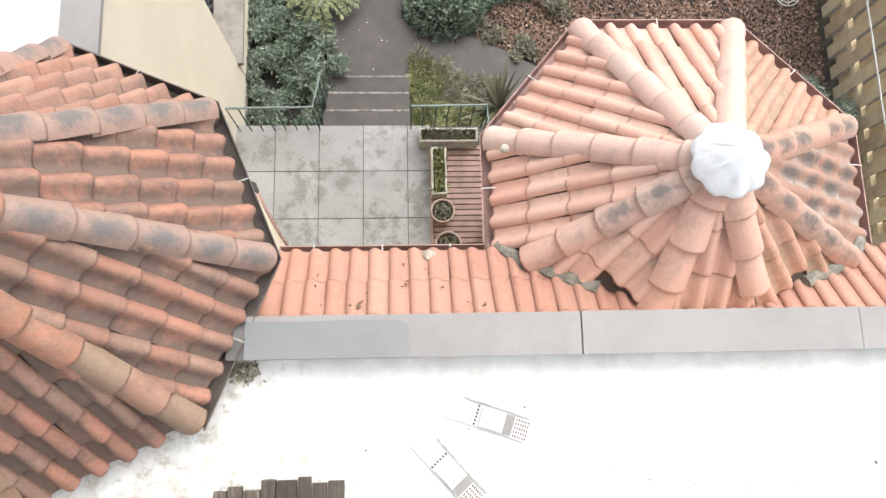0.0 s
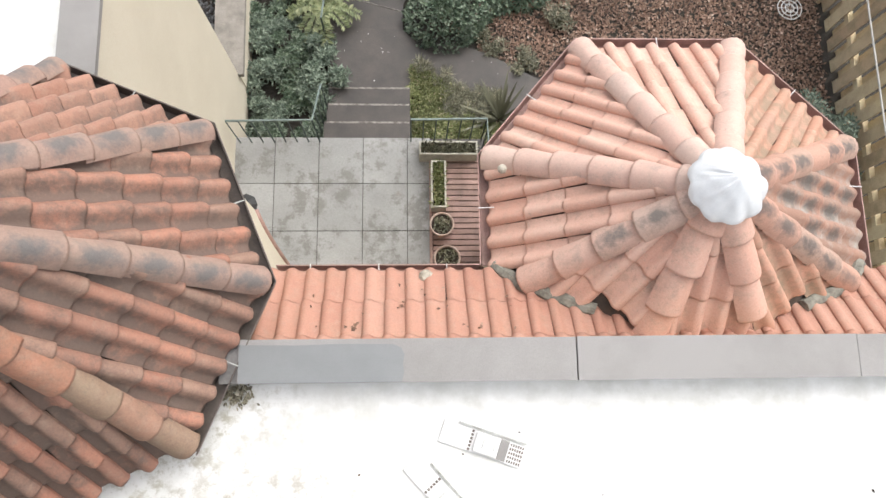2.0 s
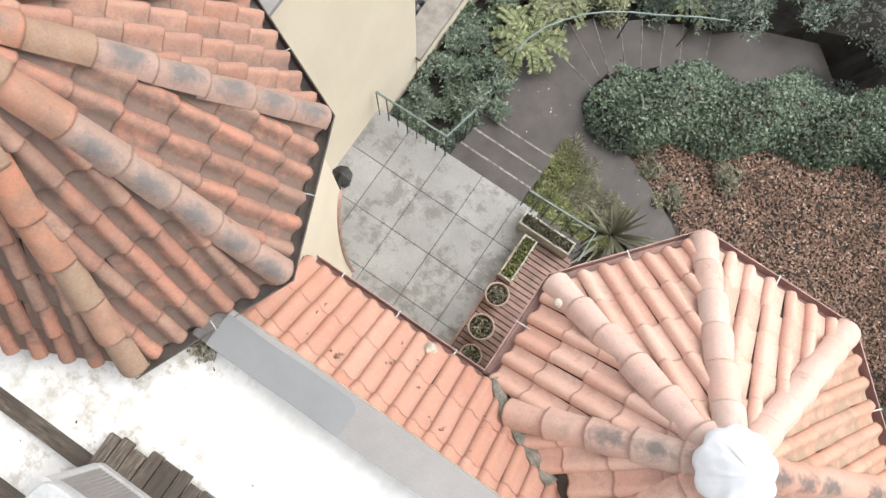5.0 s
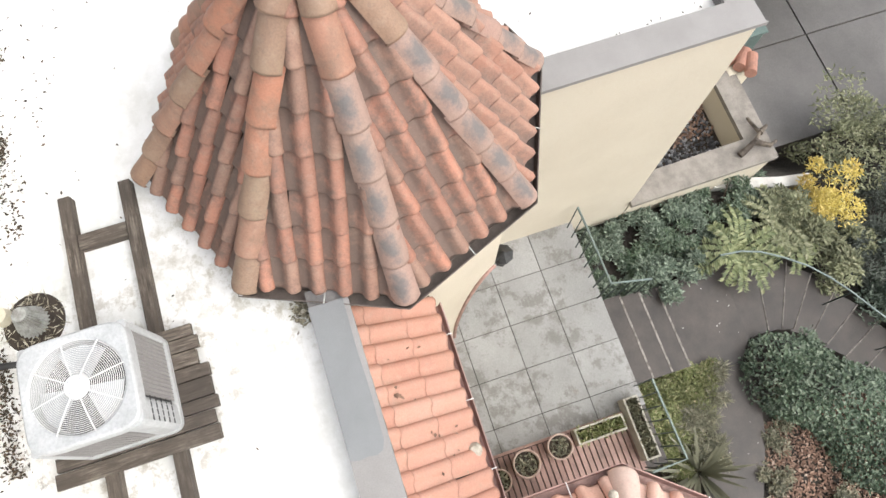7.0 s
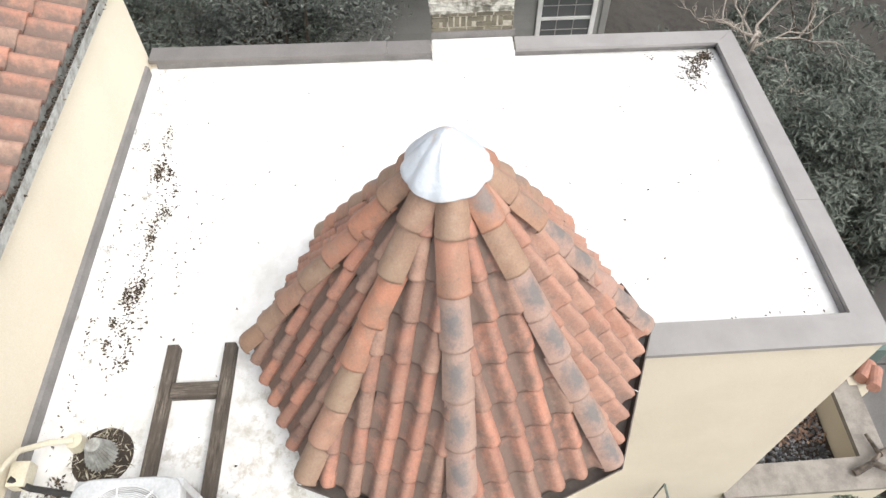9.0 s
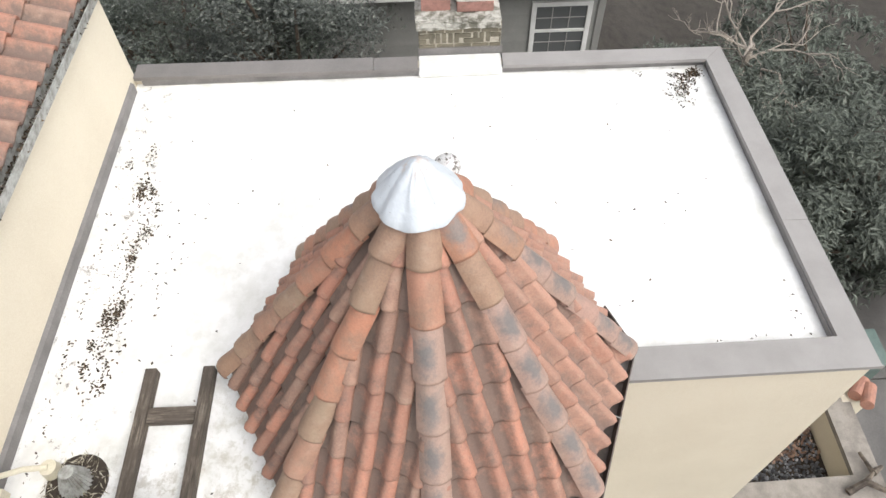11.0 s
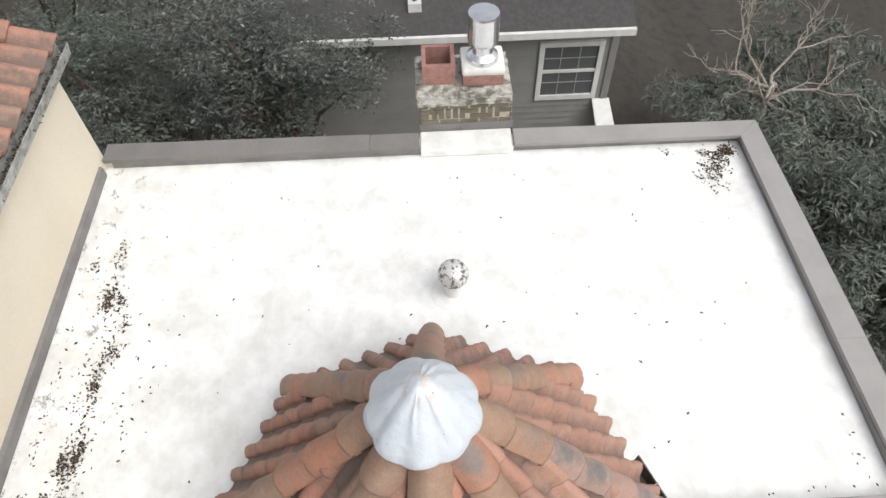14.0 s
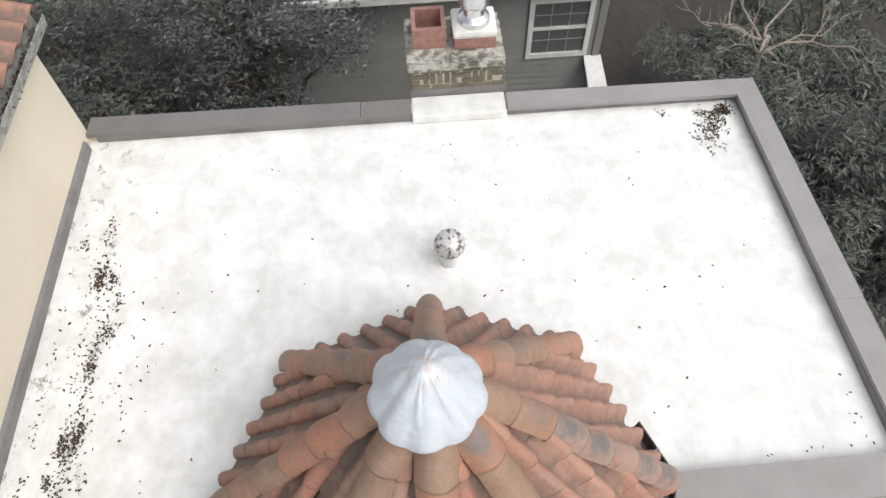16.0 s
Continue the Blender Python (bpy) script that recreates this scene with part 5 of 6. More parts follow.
for row in range(6):
    z = 0.10 + 0.068 * row - 0.068
    y = CY0 - (0.1 if row % 2 else 0)
    while y < CY1 - 0.02:
        a, b = max(y, CY0), min(y + 0.2, CY1)
        if b - a > 0.03:
            if row not in (3, 4) or not (1.24 < (a + b) / 2 < 1.52 or 1.70 < (a + b) / 2 < 1.92):
                part("brick", box(CX1 - 0.09, CX1 + random.uniform(-0.004, 0.006), a, b - 0.016, z, z + 0.053, 0.005), BRICK, chimney)
            part("brick", box(CX0, CX0 + 0.09, a, b - 0.012, z, z + 0.056, 0.005), BRICK, chimney)
        y += 0.2
    for x in (CX0 + 0.1, CX0 + 0.28):
        part("brick", box(x, x + 0.17, CY0 - 0.003, CY0 + 0.09, z, z + 0.056, 0.005), BRICK, chimney)
        part("brick", box(x, x + 0.17, CY1 - 0.09, CY1 + 0.003, z, z + 0.056, 0.005), BRICK, chimney)
for y in (1.22, 1.29, 1.36, 1.43, 1.50, 1.71, 1.78, 1.85):
    part("brick", box(CX1 - 0.09, CX1 + random.uniform(-0.006, 0.004), y, y + 0.048, 0.238, 0.362, 0.005), BRICK, chimney)
bm = box(CX0 - 0.02, CX1 + 0.03, CY0 - 0.025, CY1 - 0.03, 0.44, 0.575)
bmesh.ops.subdivide_edges(bm, edges=bm.edges[:], cuts=9, use_grid_fill=True)
for v in bm.verts:
    v.co += Vector([random.uniform(-0.011, 0.011) for _ in range(3)])
part("crown", bm, CROWN, chimney, "rough mossy mortar crown")
flue = part("flue_block", box(CX0 + 0.12, CX1 - 0.08, 1.53, 1.93, 0.575, 0.70, 0.012), RED_FLUE, chimney, "red clay flue block")
part("mortar_cap", box(CX0 + 0.11, CX1 - 0.07, 1.52, 1.94, 0.70, 0.775, 0.03), WHITEWASH, flue, "white mortar cap")
metal = part("flue_cap", lathe([(0.16, 0.765), (0.15, 0.82), (0.10, 0.86), (0.09, 0.93), (0.14, 0.97), (0.15, 1.0), (0.15, 1.26), (0.145, 1.28), (0.0, 1.29)], 32, (-6.72, 1.73, 0)), STEEL, chimney, "bright steel flue cap", smooth=False)
bm = bmesh.new()
for b in ((CX0 + 0.1, CX0 + 0.14, 1.14, 1.46), (CX1 - 0.16, CX1 - 0.12, 1.14, 1.46), (CX0 + 0.14, CX1 - 0.16, 1.14, 1.18), (CX0 + 0.14, CX1 - 0.16, 1.42, 1.46)):
    box(*b, 0.575, 0.80, bm=bm)
part("open_flue", bm, RED_FLUE, chimney, "square open red clay flue")
part("flashing", box(CX1 - 0.005, CX1 + 0.013, CY0 - 0.012, CY1 + 0.012, -0.2, 0.185), COPING_DARK, chimney, "dark metal flashing")
tagged(to_object("chimney_saddle", box(-6.445, -6.165, 1.087, 2.022, 0.002, 0.10, 0.02), MEMBRANE), "white membrane saddle between roof and chimney", "flashing", kind="structure")

# ---- grey neighbour house ----
house = group_of("neighbour_house", "grey-green clapboard house with charcoal roof beyond the chimney", "house")
HX = -11.2
part("wall", box(-17.0, HX - 0.03, -1.5, 4.52, -7.2, -2.05), SIDING, house)
z = -6.9
while z < -2.2:
    bm = bmesh.new()
    quad = [bm.verts.new(p) for p in ((HX + 0.012, -1.5, z), (HX + 0.012, 4.52, z), (HX - 0.02, 4.52, z + 0.16), (HX - 0.02, -1.5, z + 0.16), (HX - 0.03, -1.5, z), (HX - 0.03, 4.52, z))]
    bm.faces.new((quad[0], quad[1], quad[2], quad[3]))
    bm.faces.new((quad[0], quad[4], quad[5], quad[1]))
    part("clapboard", bm, SIDING, house)
    z += 0.15
part("corner_board", box(HX - 0.05, HX + 0.03, 4.45, 4.58, -7.2, -2.06), SIDING, house)
bm = bmesh.new()
quad = [bm.verts.new(p) for p in ((HX + 0.38, -1.9, -1.92), (HX + 0.38, 4.68, -1.92), (-15.5, 4.68, 0.5), (-15.5, -1.9, 0.5))]
bm.faces.new(quad)
low = [bm.verts.new(v.co - Vector((0, 0, 0.12))) for v in quad]
bm.faces.new(low[::-1])
for k in range(4):
    bm.faces.new((quad[k], low[k], low[(k + 1) % 4], quad[(k + 1) % 4]))
roof = part("roof", bm, SHINGLE, house, "charcoal shingle roof")
part("fascia", box(HX + 0.36, HX + 0.45, -1.9, 4.69, -2.05, -1.93), TRIM, roof, "white gutter board")
flash = part("vent_flashing", box(-11.42, -11.18, 0.94, 1.16, -1.80, -1.58), TRIM, roof, "white pipe flashing")
part("vent_pipe", tube([(-11.3, 1.05, -1.7), (-11.3, 1.05, -1.25)], 0.045), IRON, flash)
window = part("window", box(HX - 0.02, HX + 0.012, 3.27, 4.27, -3.66, -2.50), GLASS, house, "dark double-hung window with white frame")
for b in ((3.20, 3.29, -3.72, -2.44), (4.25, 4.34, -3.72, -2.44), (3.29, 4.25, -2.53, -2.44), (3.29, 4.25, -3.72, -3.62), (3.29, 4.25, -3.09, -3.04)):
    part("frame", box(HX - 0.01, HX + 0.05, *b), TRIM, window)
for y in (3.60, 3.93):
    part("glazing_bar", box(HX + 0.012, HX + 0.025, y - 0.007, y + 0.007, -3.62, -2.53), COPING, window)
for z in (-2.79, -3.33):
    part("glazing_bar", box(HX + 0.0125, HX + 0.0245, 3.29, 4.25, z - 0.007, z + 0.007), COPING, window)
chute = group_of("lean_to_board", "pale sloping board beside the neighbour house", "board")
bm = bmesh.new()
quad = [bm.verts.new(p) for p in ((HX + 0.02, 4.30, -3.75), (HX + 0.02, 4.62, -3.75), (HX + 1.2, 4.84, -4.6), (HX + 1.2, 4.44, -4.6))]
bm.faces.new(quad)
low = [bm.verts.new(v.co - Vector((0, 0, 0.06))) for v in quad]
bm.faces.new(low[::-1])
for k in range(4):
    bm.faces.new((quad[k], low[k], low[(k + 1) % 4], quad[(k + 1) % 4]))
part("board", bm, TRIM, chute)
for y in (4.44, 4.76):
    part("leg", box(HX + 1.05, HX + 1.12, y, y + 0.05, -6.5, -4.55), TRIM, chute)

# ---- planting ----
def clumps(rng, centre, spread, count, per, radius, flat=0.8):
    """Points gathered in uneven clumps, mostly on the clumps' outsides."""
    centres = np.array(centre) + rng.normal(0, 1, (count, 3)) * np.array(spread)
    d = rng.normal(0, 1, (count, per, 3))
    d /= np.linalg.norm(d, axis=2, keepdims=True)
    d[..., 2] = np.abs(d[..., 2]) * 0.9 - 0.15
    r = radius * rng.uniform(0.55, 1.25, (count, 1, 1)) * rng.uniform(0.35, 1.0, (count, per, 1)) ** 0.5
    pts = centres[:, None] + d * r * np.array([1, 1, flat])
    return pts.reshape(-1, 3), centres


def shrub(x, y, radius, height, mat, leaf, seed, name, label, count=9, per=150, droop=0.0, base=None):
    rng = np.random.default_rng(seed)
    z = ground_at(x, y) if base is None else base
    thing = group_of(name, label, "shrub", at=(x, y, z))
    pts, centres = clumps(rng, (0, 0, height * 0.55), (radius * 0.5, radius * 0.5, height * 0.2), count, per, radius * 0.5)
    pts[:, 2] = np.maximum(pts[:, 2], 0.02)
    for c in centres[:5]:
        part("stem", tube([(0, 0, -0.05), (c[0] * 0.5, c[1] * 0.5, max(c[2], 0.1) * 0.6), (c[0], c[1], max(c[2], 0.12))], 0.014, 0.005, 5), BARK, thing)
    scatter_mesh("foliage", pts, leaf[0], leaf[1], mat, rng, 0.3, droop, thing)
    return thing


def tree(x, y, base, trunk_h, crown, spread, count, per, clump, mat, leaf, seed, label, droop=0.4, trunk_r=0.14):
    rng = np.random.default_rng(seed)
    thing = group_of("tree", label, "tree", at=(x, y, base))
    part("trunk", tube([(0, 0, -0.2), (0.06, 0.03, trunk_h * 0.5), (0.0, 0.1, trunk_h)], trunk_r, trunk_r * 0.55, 9), BARK, thing)
    pts, centres = clumps(rng, crown, spread, count, per, clump)
    for c in centres[: min(14, count)]:
        part("limb", tube([(0.0, 0.08, trunk_h * 0.85), (c[0] * 0.5, c[1] * 0.5, (trunk_h + c[2]) * 0.5 + 0.1), tuple(c)], trunk_r * 0.4, 0.015, 6), BARK, thing)
    scatter_mesh("crown", pts, leaf[0], leaf[1], mat, rng, 0.1, droop, thing)
    return thing


tree(-7.6, 7.6, ground_at(-7.6, 7.6), 2.6, (-0.1, 0, 3.4), (1.1, 1.1, 0.6), 120, 170, 0.5, LEAF_DARK, (0.15, 0.038), 21, "dense dark evergreen tree with long drooping leaves", 0.5)
tree(-7.0, 9.4, ground_at(-7.0, 9.4), 2.0, (-0.2, 0, 2.8), (0.7, 1.2, 0.7), 70, 130, 0.5, LEAF_DARK, (0.18, 0.05), 22, "dark evergreen tree with long drooping leaves beside the driveway", 0.5)
tree(-11.9, 9.9, ground_at(-11.9, 9.9), 2.4, (0, -0.3, 3.0), (1.4, 1.5, 0.6), 110, 130, 0.6, LEAF_DARK, (0.2, 0.055), 23, "dark evergreen tree with drooping leaves, behind the others", 0.5)
tree(-10.0, -1.12, ground_at(-10.0, -1.12), 2.8, (0.1, -0.05, 4.5), (0.5, 0.8, 0.62), 85, 150, 0.48, LEAF_TREE, (0.085, 0.036), 24, "broad evergreen tree with small pale-flecked leaves by the neighbour house", 0.2)
tree(-10.4, -3.4, ground_at(-10.4, -3.4), 2.2, (0, 0, 3.9), (1.0, 1.5, 0.7), 100, 220, 0.55, LEAF_DARK, (0.075, 0.03), 25, "dark shaded evergreen tree behind the house", 0.3)
tree(-13.0, -6.0, ground_at(-13.0, -6.0), 2.4, (0, 0.8, 4.4), (1.7, 2.4, 0.9), 130, 190, 0.7, LEAF_DARK, (0.085, 0.034), 26, "dark shaded evergreen tree far behind", 0.3)

# bare tree
bare = group_of("bare_tree", "leafless shrubby tree with pale twisting branches", "tree", at=(-11.0, 7.6, ground_at(-11.0, 7.6) + 0.02))
rng = np.random.default_rng(5)


def grow(start, way, length, radius, depth, bm):
    mid = start + way * length * 0.5 + Vector(rng.normal(0, 0.07, 3)) * length
    end = start + way * length + Vector(rng.normal(0, 0.12, 3)) * length
    tube([start, mid, end], radius, radius * 0.6, 6, bm)
    if depth:
        for _ in range(3):
            turn = Vector(rng.normal(0, 0.6, 3))
            grow(end if rng.random() < 0.7 else mid, (way + turn).normalized(), length * rng.uniform(0.55, 0.85), radius * 0.55, depth - 1, bm)


part("trunk", tube([(0, 0, -0.2), (0.08, -0.05, 2.0), (0, 0, 4.35)], 0.09, 0.055, 8), PALE_BARK, bare)
for k in range(6):
    bm = bmesh.new()
    a = k * 1.05 + 0.3
    grow(Vector((0, 0, 3.9 + 0.08 * k)), Vector((math.cos(a), math.sin(a), 0.4)).normalized(), 0.8, 0.032, 3, bm)
    part("limb", bm, PALE_BARK, bare)

# gnarled dead branches on the slope below the steps
dead = group_of("dead_branches", "pale gnarled dead branches lying among the shrubs", "branches", at=(-0.1, 9.3, ground_at(-0.1, 9.3)))
for k in range(6):
    bm = bmesh.new()
    a = k * 1.1 + 0.5
    grow(Vector((0.12 * math.cos(a), 0.12 * math.sin(a), 0.25 + 0.12 * k)), Vector((math.cos(a), math.sin(a), 0.5)).normalized(), 0.55, 0.045, 3, bm)
    part("limb", bm, PALE_BARK, dead)
part("stump", tube([(0, 0, -0.1), (0.03, 0.02, 0.5), (0.0, 0.05, 1.0)], 0.10, 0.06, 9), PALE_BARK, dead)

# hedge
rng = np.random.default_rng(6)
spine = [(0.45, 5.78), (0.8, 6.02), (1.25, 6.30), (1.8, 6.62), (2.4, 6.95), (3.1, 7.32), (3.9, 7.7), (4.8, 8.0), (5.9, 8.2)]
pts = []
for (ax, ay), (bx, by) in zip(spine, spine[1:]):
    n = int(4300 * math.hypot(bx - ax, by - ay))
    f = rng.uniform(0, 1, n)
    ang = rng.uniform(0, math.pi, n)
    nx, ny = -(by - ay), bx - ax
    ln = math.hypot(nx, ny)
    wob = 1 + 0.16 * np.sin(5 * (ax + f * (bx - ax)) + 2.0 * ang) + rng.normal(0, 0.05, n)
    half = 0.60 * wob
    gx, gy = ax + f * (bx - ax), ay + f * (by - ay)
    gz = np.array([ground_at(p, q) for p, q in zip(gx, gy)])
    pts.append(np.stack([gx + nx / ln * (0.12 + half * np.cos(ang)), gy + ny / ln * (0.12 + half * np.cos(ang)), gz - 0.3 + 0.85 * wob * np.sin(ang) ** 0.6], 1))
a = rng.uniform(math.pi * 0.6, math.pi * 1.9, 1600)
e = rng.uniform(0, math.pi / 2, 1600)
r = 0.55 + rng.normal(0, 0.03, 1600)
pts.append(np.stack([0.47 + r * np.cos(a) * np.cos(e), 5.80 + r * np.sin(a) * np.cos(e), ground_at(0.5, 5.8) + 0.55 * np.sin(e)], 1))
hedge = group_of("hedge", "low rounded hedge of dark glossy ivy leaves", "hedge")
scatter_mesh("foliage", np.concatenate(pts), 0.055, 0.04, LEAF_HEDGE, rng, 0.3, parent=hedge)
for x, y in spine:
    part("stem", tube([(x, y, ground_at(x, y) - 0.05), (x + 0.03, y, ground_at(x, y) + 0.3)], 0.02, 0.01, 5), BARK, hedge)

# leaf mulch
rng = np.random.default_rng(7)
n = 52000
x, y = rng.uniform(0.7, 6.3, n), rng.uniform(2.6, 8.6, n)
keep = (y > 5.30 - 0.28 * (x - 0.7) - 0.55 * np.maximum(x - 1.9, 0)) & (x > 1.0) & (rng.uniform(0, 1, n) < 0.95)
x, y = x[keep], y[keep]
z = np.array([ground_at(a, b) for a, b in zip(x, y)]) + rng.uniform(0.0, 0.035, len(x))
tagged(scatter_mesh("leaf_mulch", np.stack([x, y, z], 1), 0.055, 0.03, LITTER, rng, 0.15), "thick brown leaf mulch covering the garden bed", "leaf mulch", kind="stuff")
# mossy patch between steps and path
n = 9000
x, y = rng.uniform(-0.02, 1.3, n), rng.uniform(3.72, 5.0, n)
keep = (y < 5.02 - 0.62 * x) & (rng.uniform(0, 1, n) < 1.1 - 0.5 * x)
x, y = x[keep], y[keep]
tagged(scatter_mesh("moss_patch", np.stack([x, y, np.array([ground_at(a, b) for a, b in zip(x, y)]) + 0.10 + 0.08 * np.sin(3 * x + 1)], 1), 0.075, 0.02, LEAF_MOSS, rng, 0.8), "bright green moss and grass beside the steps", "moss", kind="stuff")
tagged(to_object("moss_bank", prism([(0.0, 3.72), (1.5, 3.72), (1.5, 4.1), (0.75, 4.58), (0.1, 4.95), (0.0, 4.9)], -4.9, -4.54), SOIL), "raised earth bank under the moss", "ground", kind="structure")
for k, (x, y, r) in enumerate(((0.24, 4.1, 0.26), (0.3, 4.45, 0.24), (0.65, 4.05, 0.24), (0.16, 4.7, 0.16), (0.5, 4.3, 0.24), (1.0, 3.98, 0.22))):
    shrub(x, y, r, 0.13, LEAF_MOSS, (0.055, 0.014), 330 + k, "grass_tuft", "bright green grassy tuft beside the steps", 7, 190, base=-4.56)
for k, (x, y, r) in enumerate(((0.22, 4.86, 0.15), (0.48, 4.70, 0.19), (0.74, 4.52, 0.2), (0.98, 4.36, 0.2), (1.2, 4.55, 0.15), (0.62, 4.40, 0.2))):
    shrub(x, y, r, 0.16, LEAF_BLADE, (0.11, 0.011), 350 + k, "dry_grass", "tangle of dry olive grass at the path edge", 6, 110, base=-4.56)
for k, (x, y) in enumerate(((1.25, 5.35), (1.05, 5.6), (1.6, 5.0), (1.75, 5.2))):
    shrub(x, y, 0.2, 0.1, LEAF_BLADE, (0.07, 0.02), 300 + k, "weed_tuft", "small olive-green weed tuft at the mulch edge", 5, 80)
shrub(2.25, 5.85, 0.28, 0.2, LEAF_BLADE, (0.06, 0.02), 310, "dry_shrub", "grey dry twiggy shrub in the leaf mulch", 8, 70)
shrub(5.75, 3.9, 0.42, 0.9, LEAF_GREY, (0.07, 0.03), 311, "shrub", "grey-green bush against the fence", 14, 170)
shrub(5.8, 3.2, 0.35, 0.7, LEAF_GREY, (0.07, 0.03), 312, "shrub", "grey-green bush against the fence", 10, 150)


def fern(x, y, z, length, count, seed, mat, label, name="fern", width=0.05, arch=0.9):
    """Arching fronds from one crown, each with many leaflets."""
    rng = np.random.default_rng(seed)
    thing = group_of(name, label, name, at=(x, y, z))
    for k in range(count):
        a = 2 * math.pi * k / count + rng.uniform(-0.2, 0.2)
        ln = length * rng.uniform(0.75, 1.1)
        spine_ = [Vector((ln * f * math.cos(a), ln * f * math.sin(a), arch * ln * (f - 0.9 * f * f) + 0.02)) for f in np.linspace(0, 1, 22)]
        pts, ways = [], []
        for i, p in enumerate(spine_[1:], 1):
            for sgn in (-1, 1):
                pts.append(p)
                ways.append((math.cos(a + sgn * 1.15), math.sin(a + sgn * 1.15), 0.05))
        frond = scatter_mesh("frond", np.array(pts), width * 2.0, width * 0.8, mat, rng, parent=thing, ways=np.array(ways))
    return thing


fern(-1.30, 5.92, -4.45, 0.62, 19, 41, LEAF_FERN, "bright green arching fern beside the steps")
fern(-1.3, 6.9, ground_at(-1.3, 6.9) + 0.1, 0.5, 13, 42, LEAF_FERN, "yellow-green arching fern in the shrub bed")
fern(-1.55, 6.75, ground_at(-1.55, 6.75) + 0.25, 0.6, 15, 44, LEAF_OLIVE, "olive-green arching fern in the shrub bed")
fern(0.3, 8.6, ground_at(0.3, 8.6) + 0.3, 0.6, 13, 43, LEAF_FERN, "yellow-green arching fern below the steps")
yucca = group_of("sword_plant", "clump of olive sword-shaped leaves beside the path", "plant", at=(1.28, 4.20, -4.6))
rng = np.random.default_rng(9)
for k in range(54):
    a, rise, ln = rng.uniform(0, 2 * math.pi), rng.uniform(0.45, 1.35), rng.uniform(0.55, 1.05)
    d = Vector((math.cos(a) * math.cos(rise), math.sin(a) * math.cos(rise), math.sin(rise)))
    s = d.cross(Vector((0, 0, 1))).normalized() * 0.022
    bm = bmesh.new()
    rows = [[bm.verts.new(d * ln * f - Vector((0, 0, 0.18 * ln * f * f)) + s * w_) for w_ in (-w0, 0, w0)] for f, w0 in ((0, 0.7), (0.4, 1.0), (0.8, 0.6), (1, 0.08))]
    for p, q in zip(rows, rows[1:]):
        for j in range(2):
            bm.faces.new((p[j], p[j + 1], q[j + 1], q[j]))
    part("blade", bm, LEAF_BLADE, yucca)

rng = np.random.default_rng(12)
k = 0
for y in np.arange(3.95, 7.0, 0.42):
    for x in (-2.05, -1.68, -1.38):
        if y > 5.5 and x > -1.75:
            continue
        dark = k % 3 == 1
        shrub(x + rng.uniform(-0.08, 0.08), y + rng.uniform(-0.1, 0.1), rng.uniform(0.22, 0.30), rng.uniform(0.18, 0.38), LEAF_HEDGE if dark else LEAF_GREY, (0.06, 0.028) if dark else (0.075, 0.024), 100 + k,
              "shrub", "dark green leafy shrub in the bed under the wall" if dark else "grey-green leafy shrub in the bed under the wall", 9, 160)
        k += 1
for k, (x, y, r, h, mat) in enumerate(((-1.5, 6.95, 0.36, 0.6, LEAF_OLIVE), (-0.95, 7.5, 0.42, 0.7, LEAF_OLIVE), (-0.9, 8.2, 0.5, 0.9, LEAF_DARK), (-0.2, 8.4, 0.5, 0.8, LEAF_GREY), (0.9, 9.0, 0.6, 0.9, LEAF_GREY), (-1.5, 9.4, 0.7, 1.2, LEAF_DARK),
                                  (0.2, 9.8, 0.7, 1.0, LEAF_OLIVE), (2.0, 9.9, 0.7, 0.9, LEAF_GREY), (3.4, 9.6, 0.7, 0.9, LEAF_DARK), (3.2, 8.4, 0.5, 0.6, LEAF_GREY), (-2.6, 9.0, 0.8, 1.5, LEAF_OLIVE), (-2.2, 10.3, 0.9, 1.7, LEAF_OLIVE), (4.6, 9.2, 0.8, 0.8, LEAF_DARK),
                                  (-0.6, 10.9, 0.9, 1.3, LEAF_GREY), (1.4, 11.2, 0.9, 1.2, LEAF_DARK), (5.2, 10.6, 0.9, 1.0, LEAF_GREY))):
    shrub(x, y, r, h, mat, (0.085, 0.03), 200 + k, "shrub", "dark evergreen shrub on the lower slope" if mat == LEAF_DARK else "olive-green feathery shrub on the lower slope" if mat == LEAF_OLIVE else "grey-green shrub on the lower slope", 16, 190)
shrub(-1.68, 7.42, 0.43, 1.25, LEAF_YELLOW, (0.065, 0.018), 250, "yellow_shrub", "bright yellow leafy shrub on the lower slope", 18, 190)

# ---- clay tiles laid piece by piece ----
tile_rng = random.Random(3)
tile_west = tile_mesh("tile", TILE_W * 1.06, TILE_H * 1.35, 0.335, CLAY_WEST, step=0.031)
tile_lit_clean = tile_mesh("tile", TILE_W * 1.06, TILE_H * 1.8, 0.335, CLAY_LIT_CLEAN, step=0.02)
hip_grey = tile_mesh("hip_tile", 0.197, 0.07, 0.40, CLAY_HIP_GREY, arch=False)
hip_west = tile_mesh("hip_tile", 0.197, 0.07, 0.40, CLAY_HIP, arch=False)
tile_east = tile_mesh("tile", TILE_W * 1.06, TILE_H * 1.25, 0.42, CLAY_EAST, step=0.007)
tile_mossy = tile_mesh("tile", TILE_W * 1.06, TILE_H, 0.42, CLAY_MOSSY, step=0.011)
hip_patched = tile_mesh("hip_tile", 0.24, 0.078, 0.40, CLAY_PATCHED_HIP, arch=False)
hip_mossy = tile_mesh("hip_tile", 0.24, 0.078, 0.40, CLAY_SCAB_HIP, arch=False)
tile_shade = tile_mesh("tile", TILE_W * 1.06, TILE_H * 1.25, 0.42, CLAY_SHADE, step=0.007)
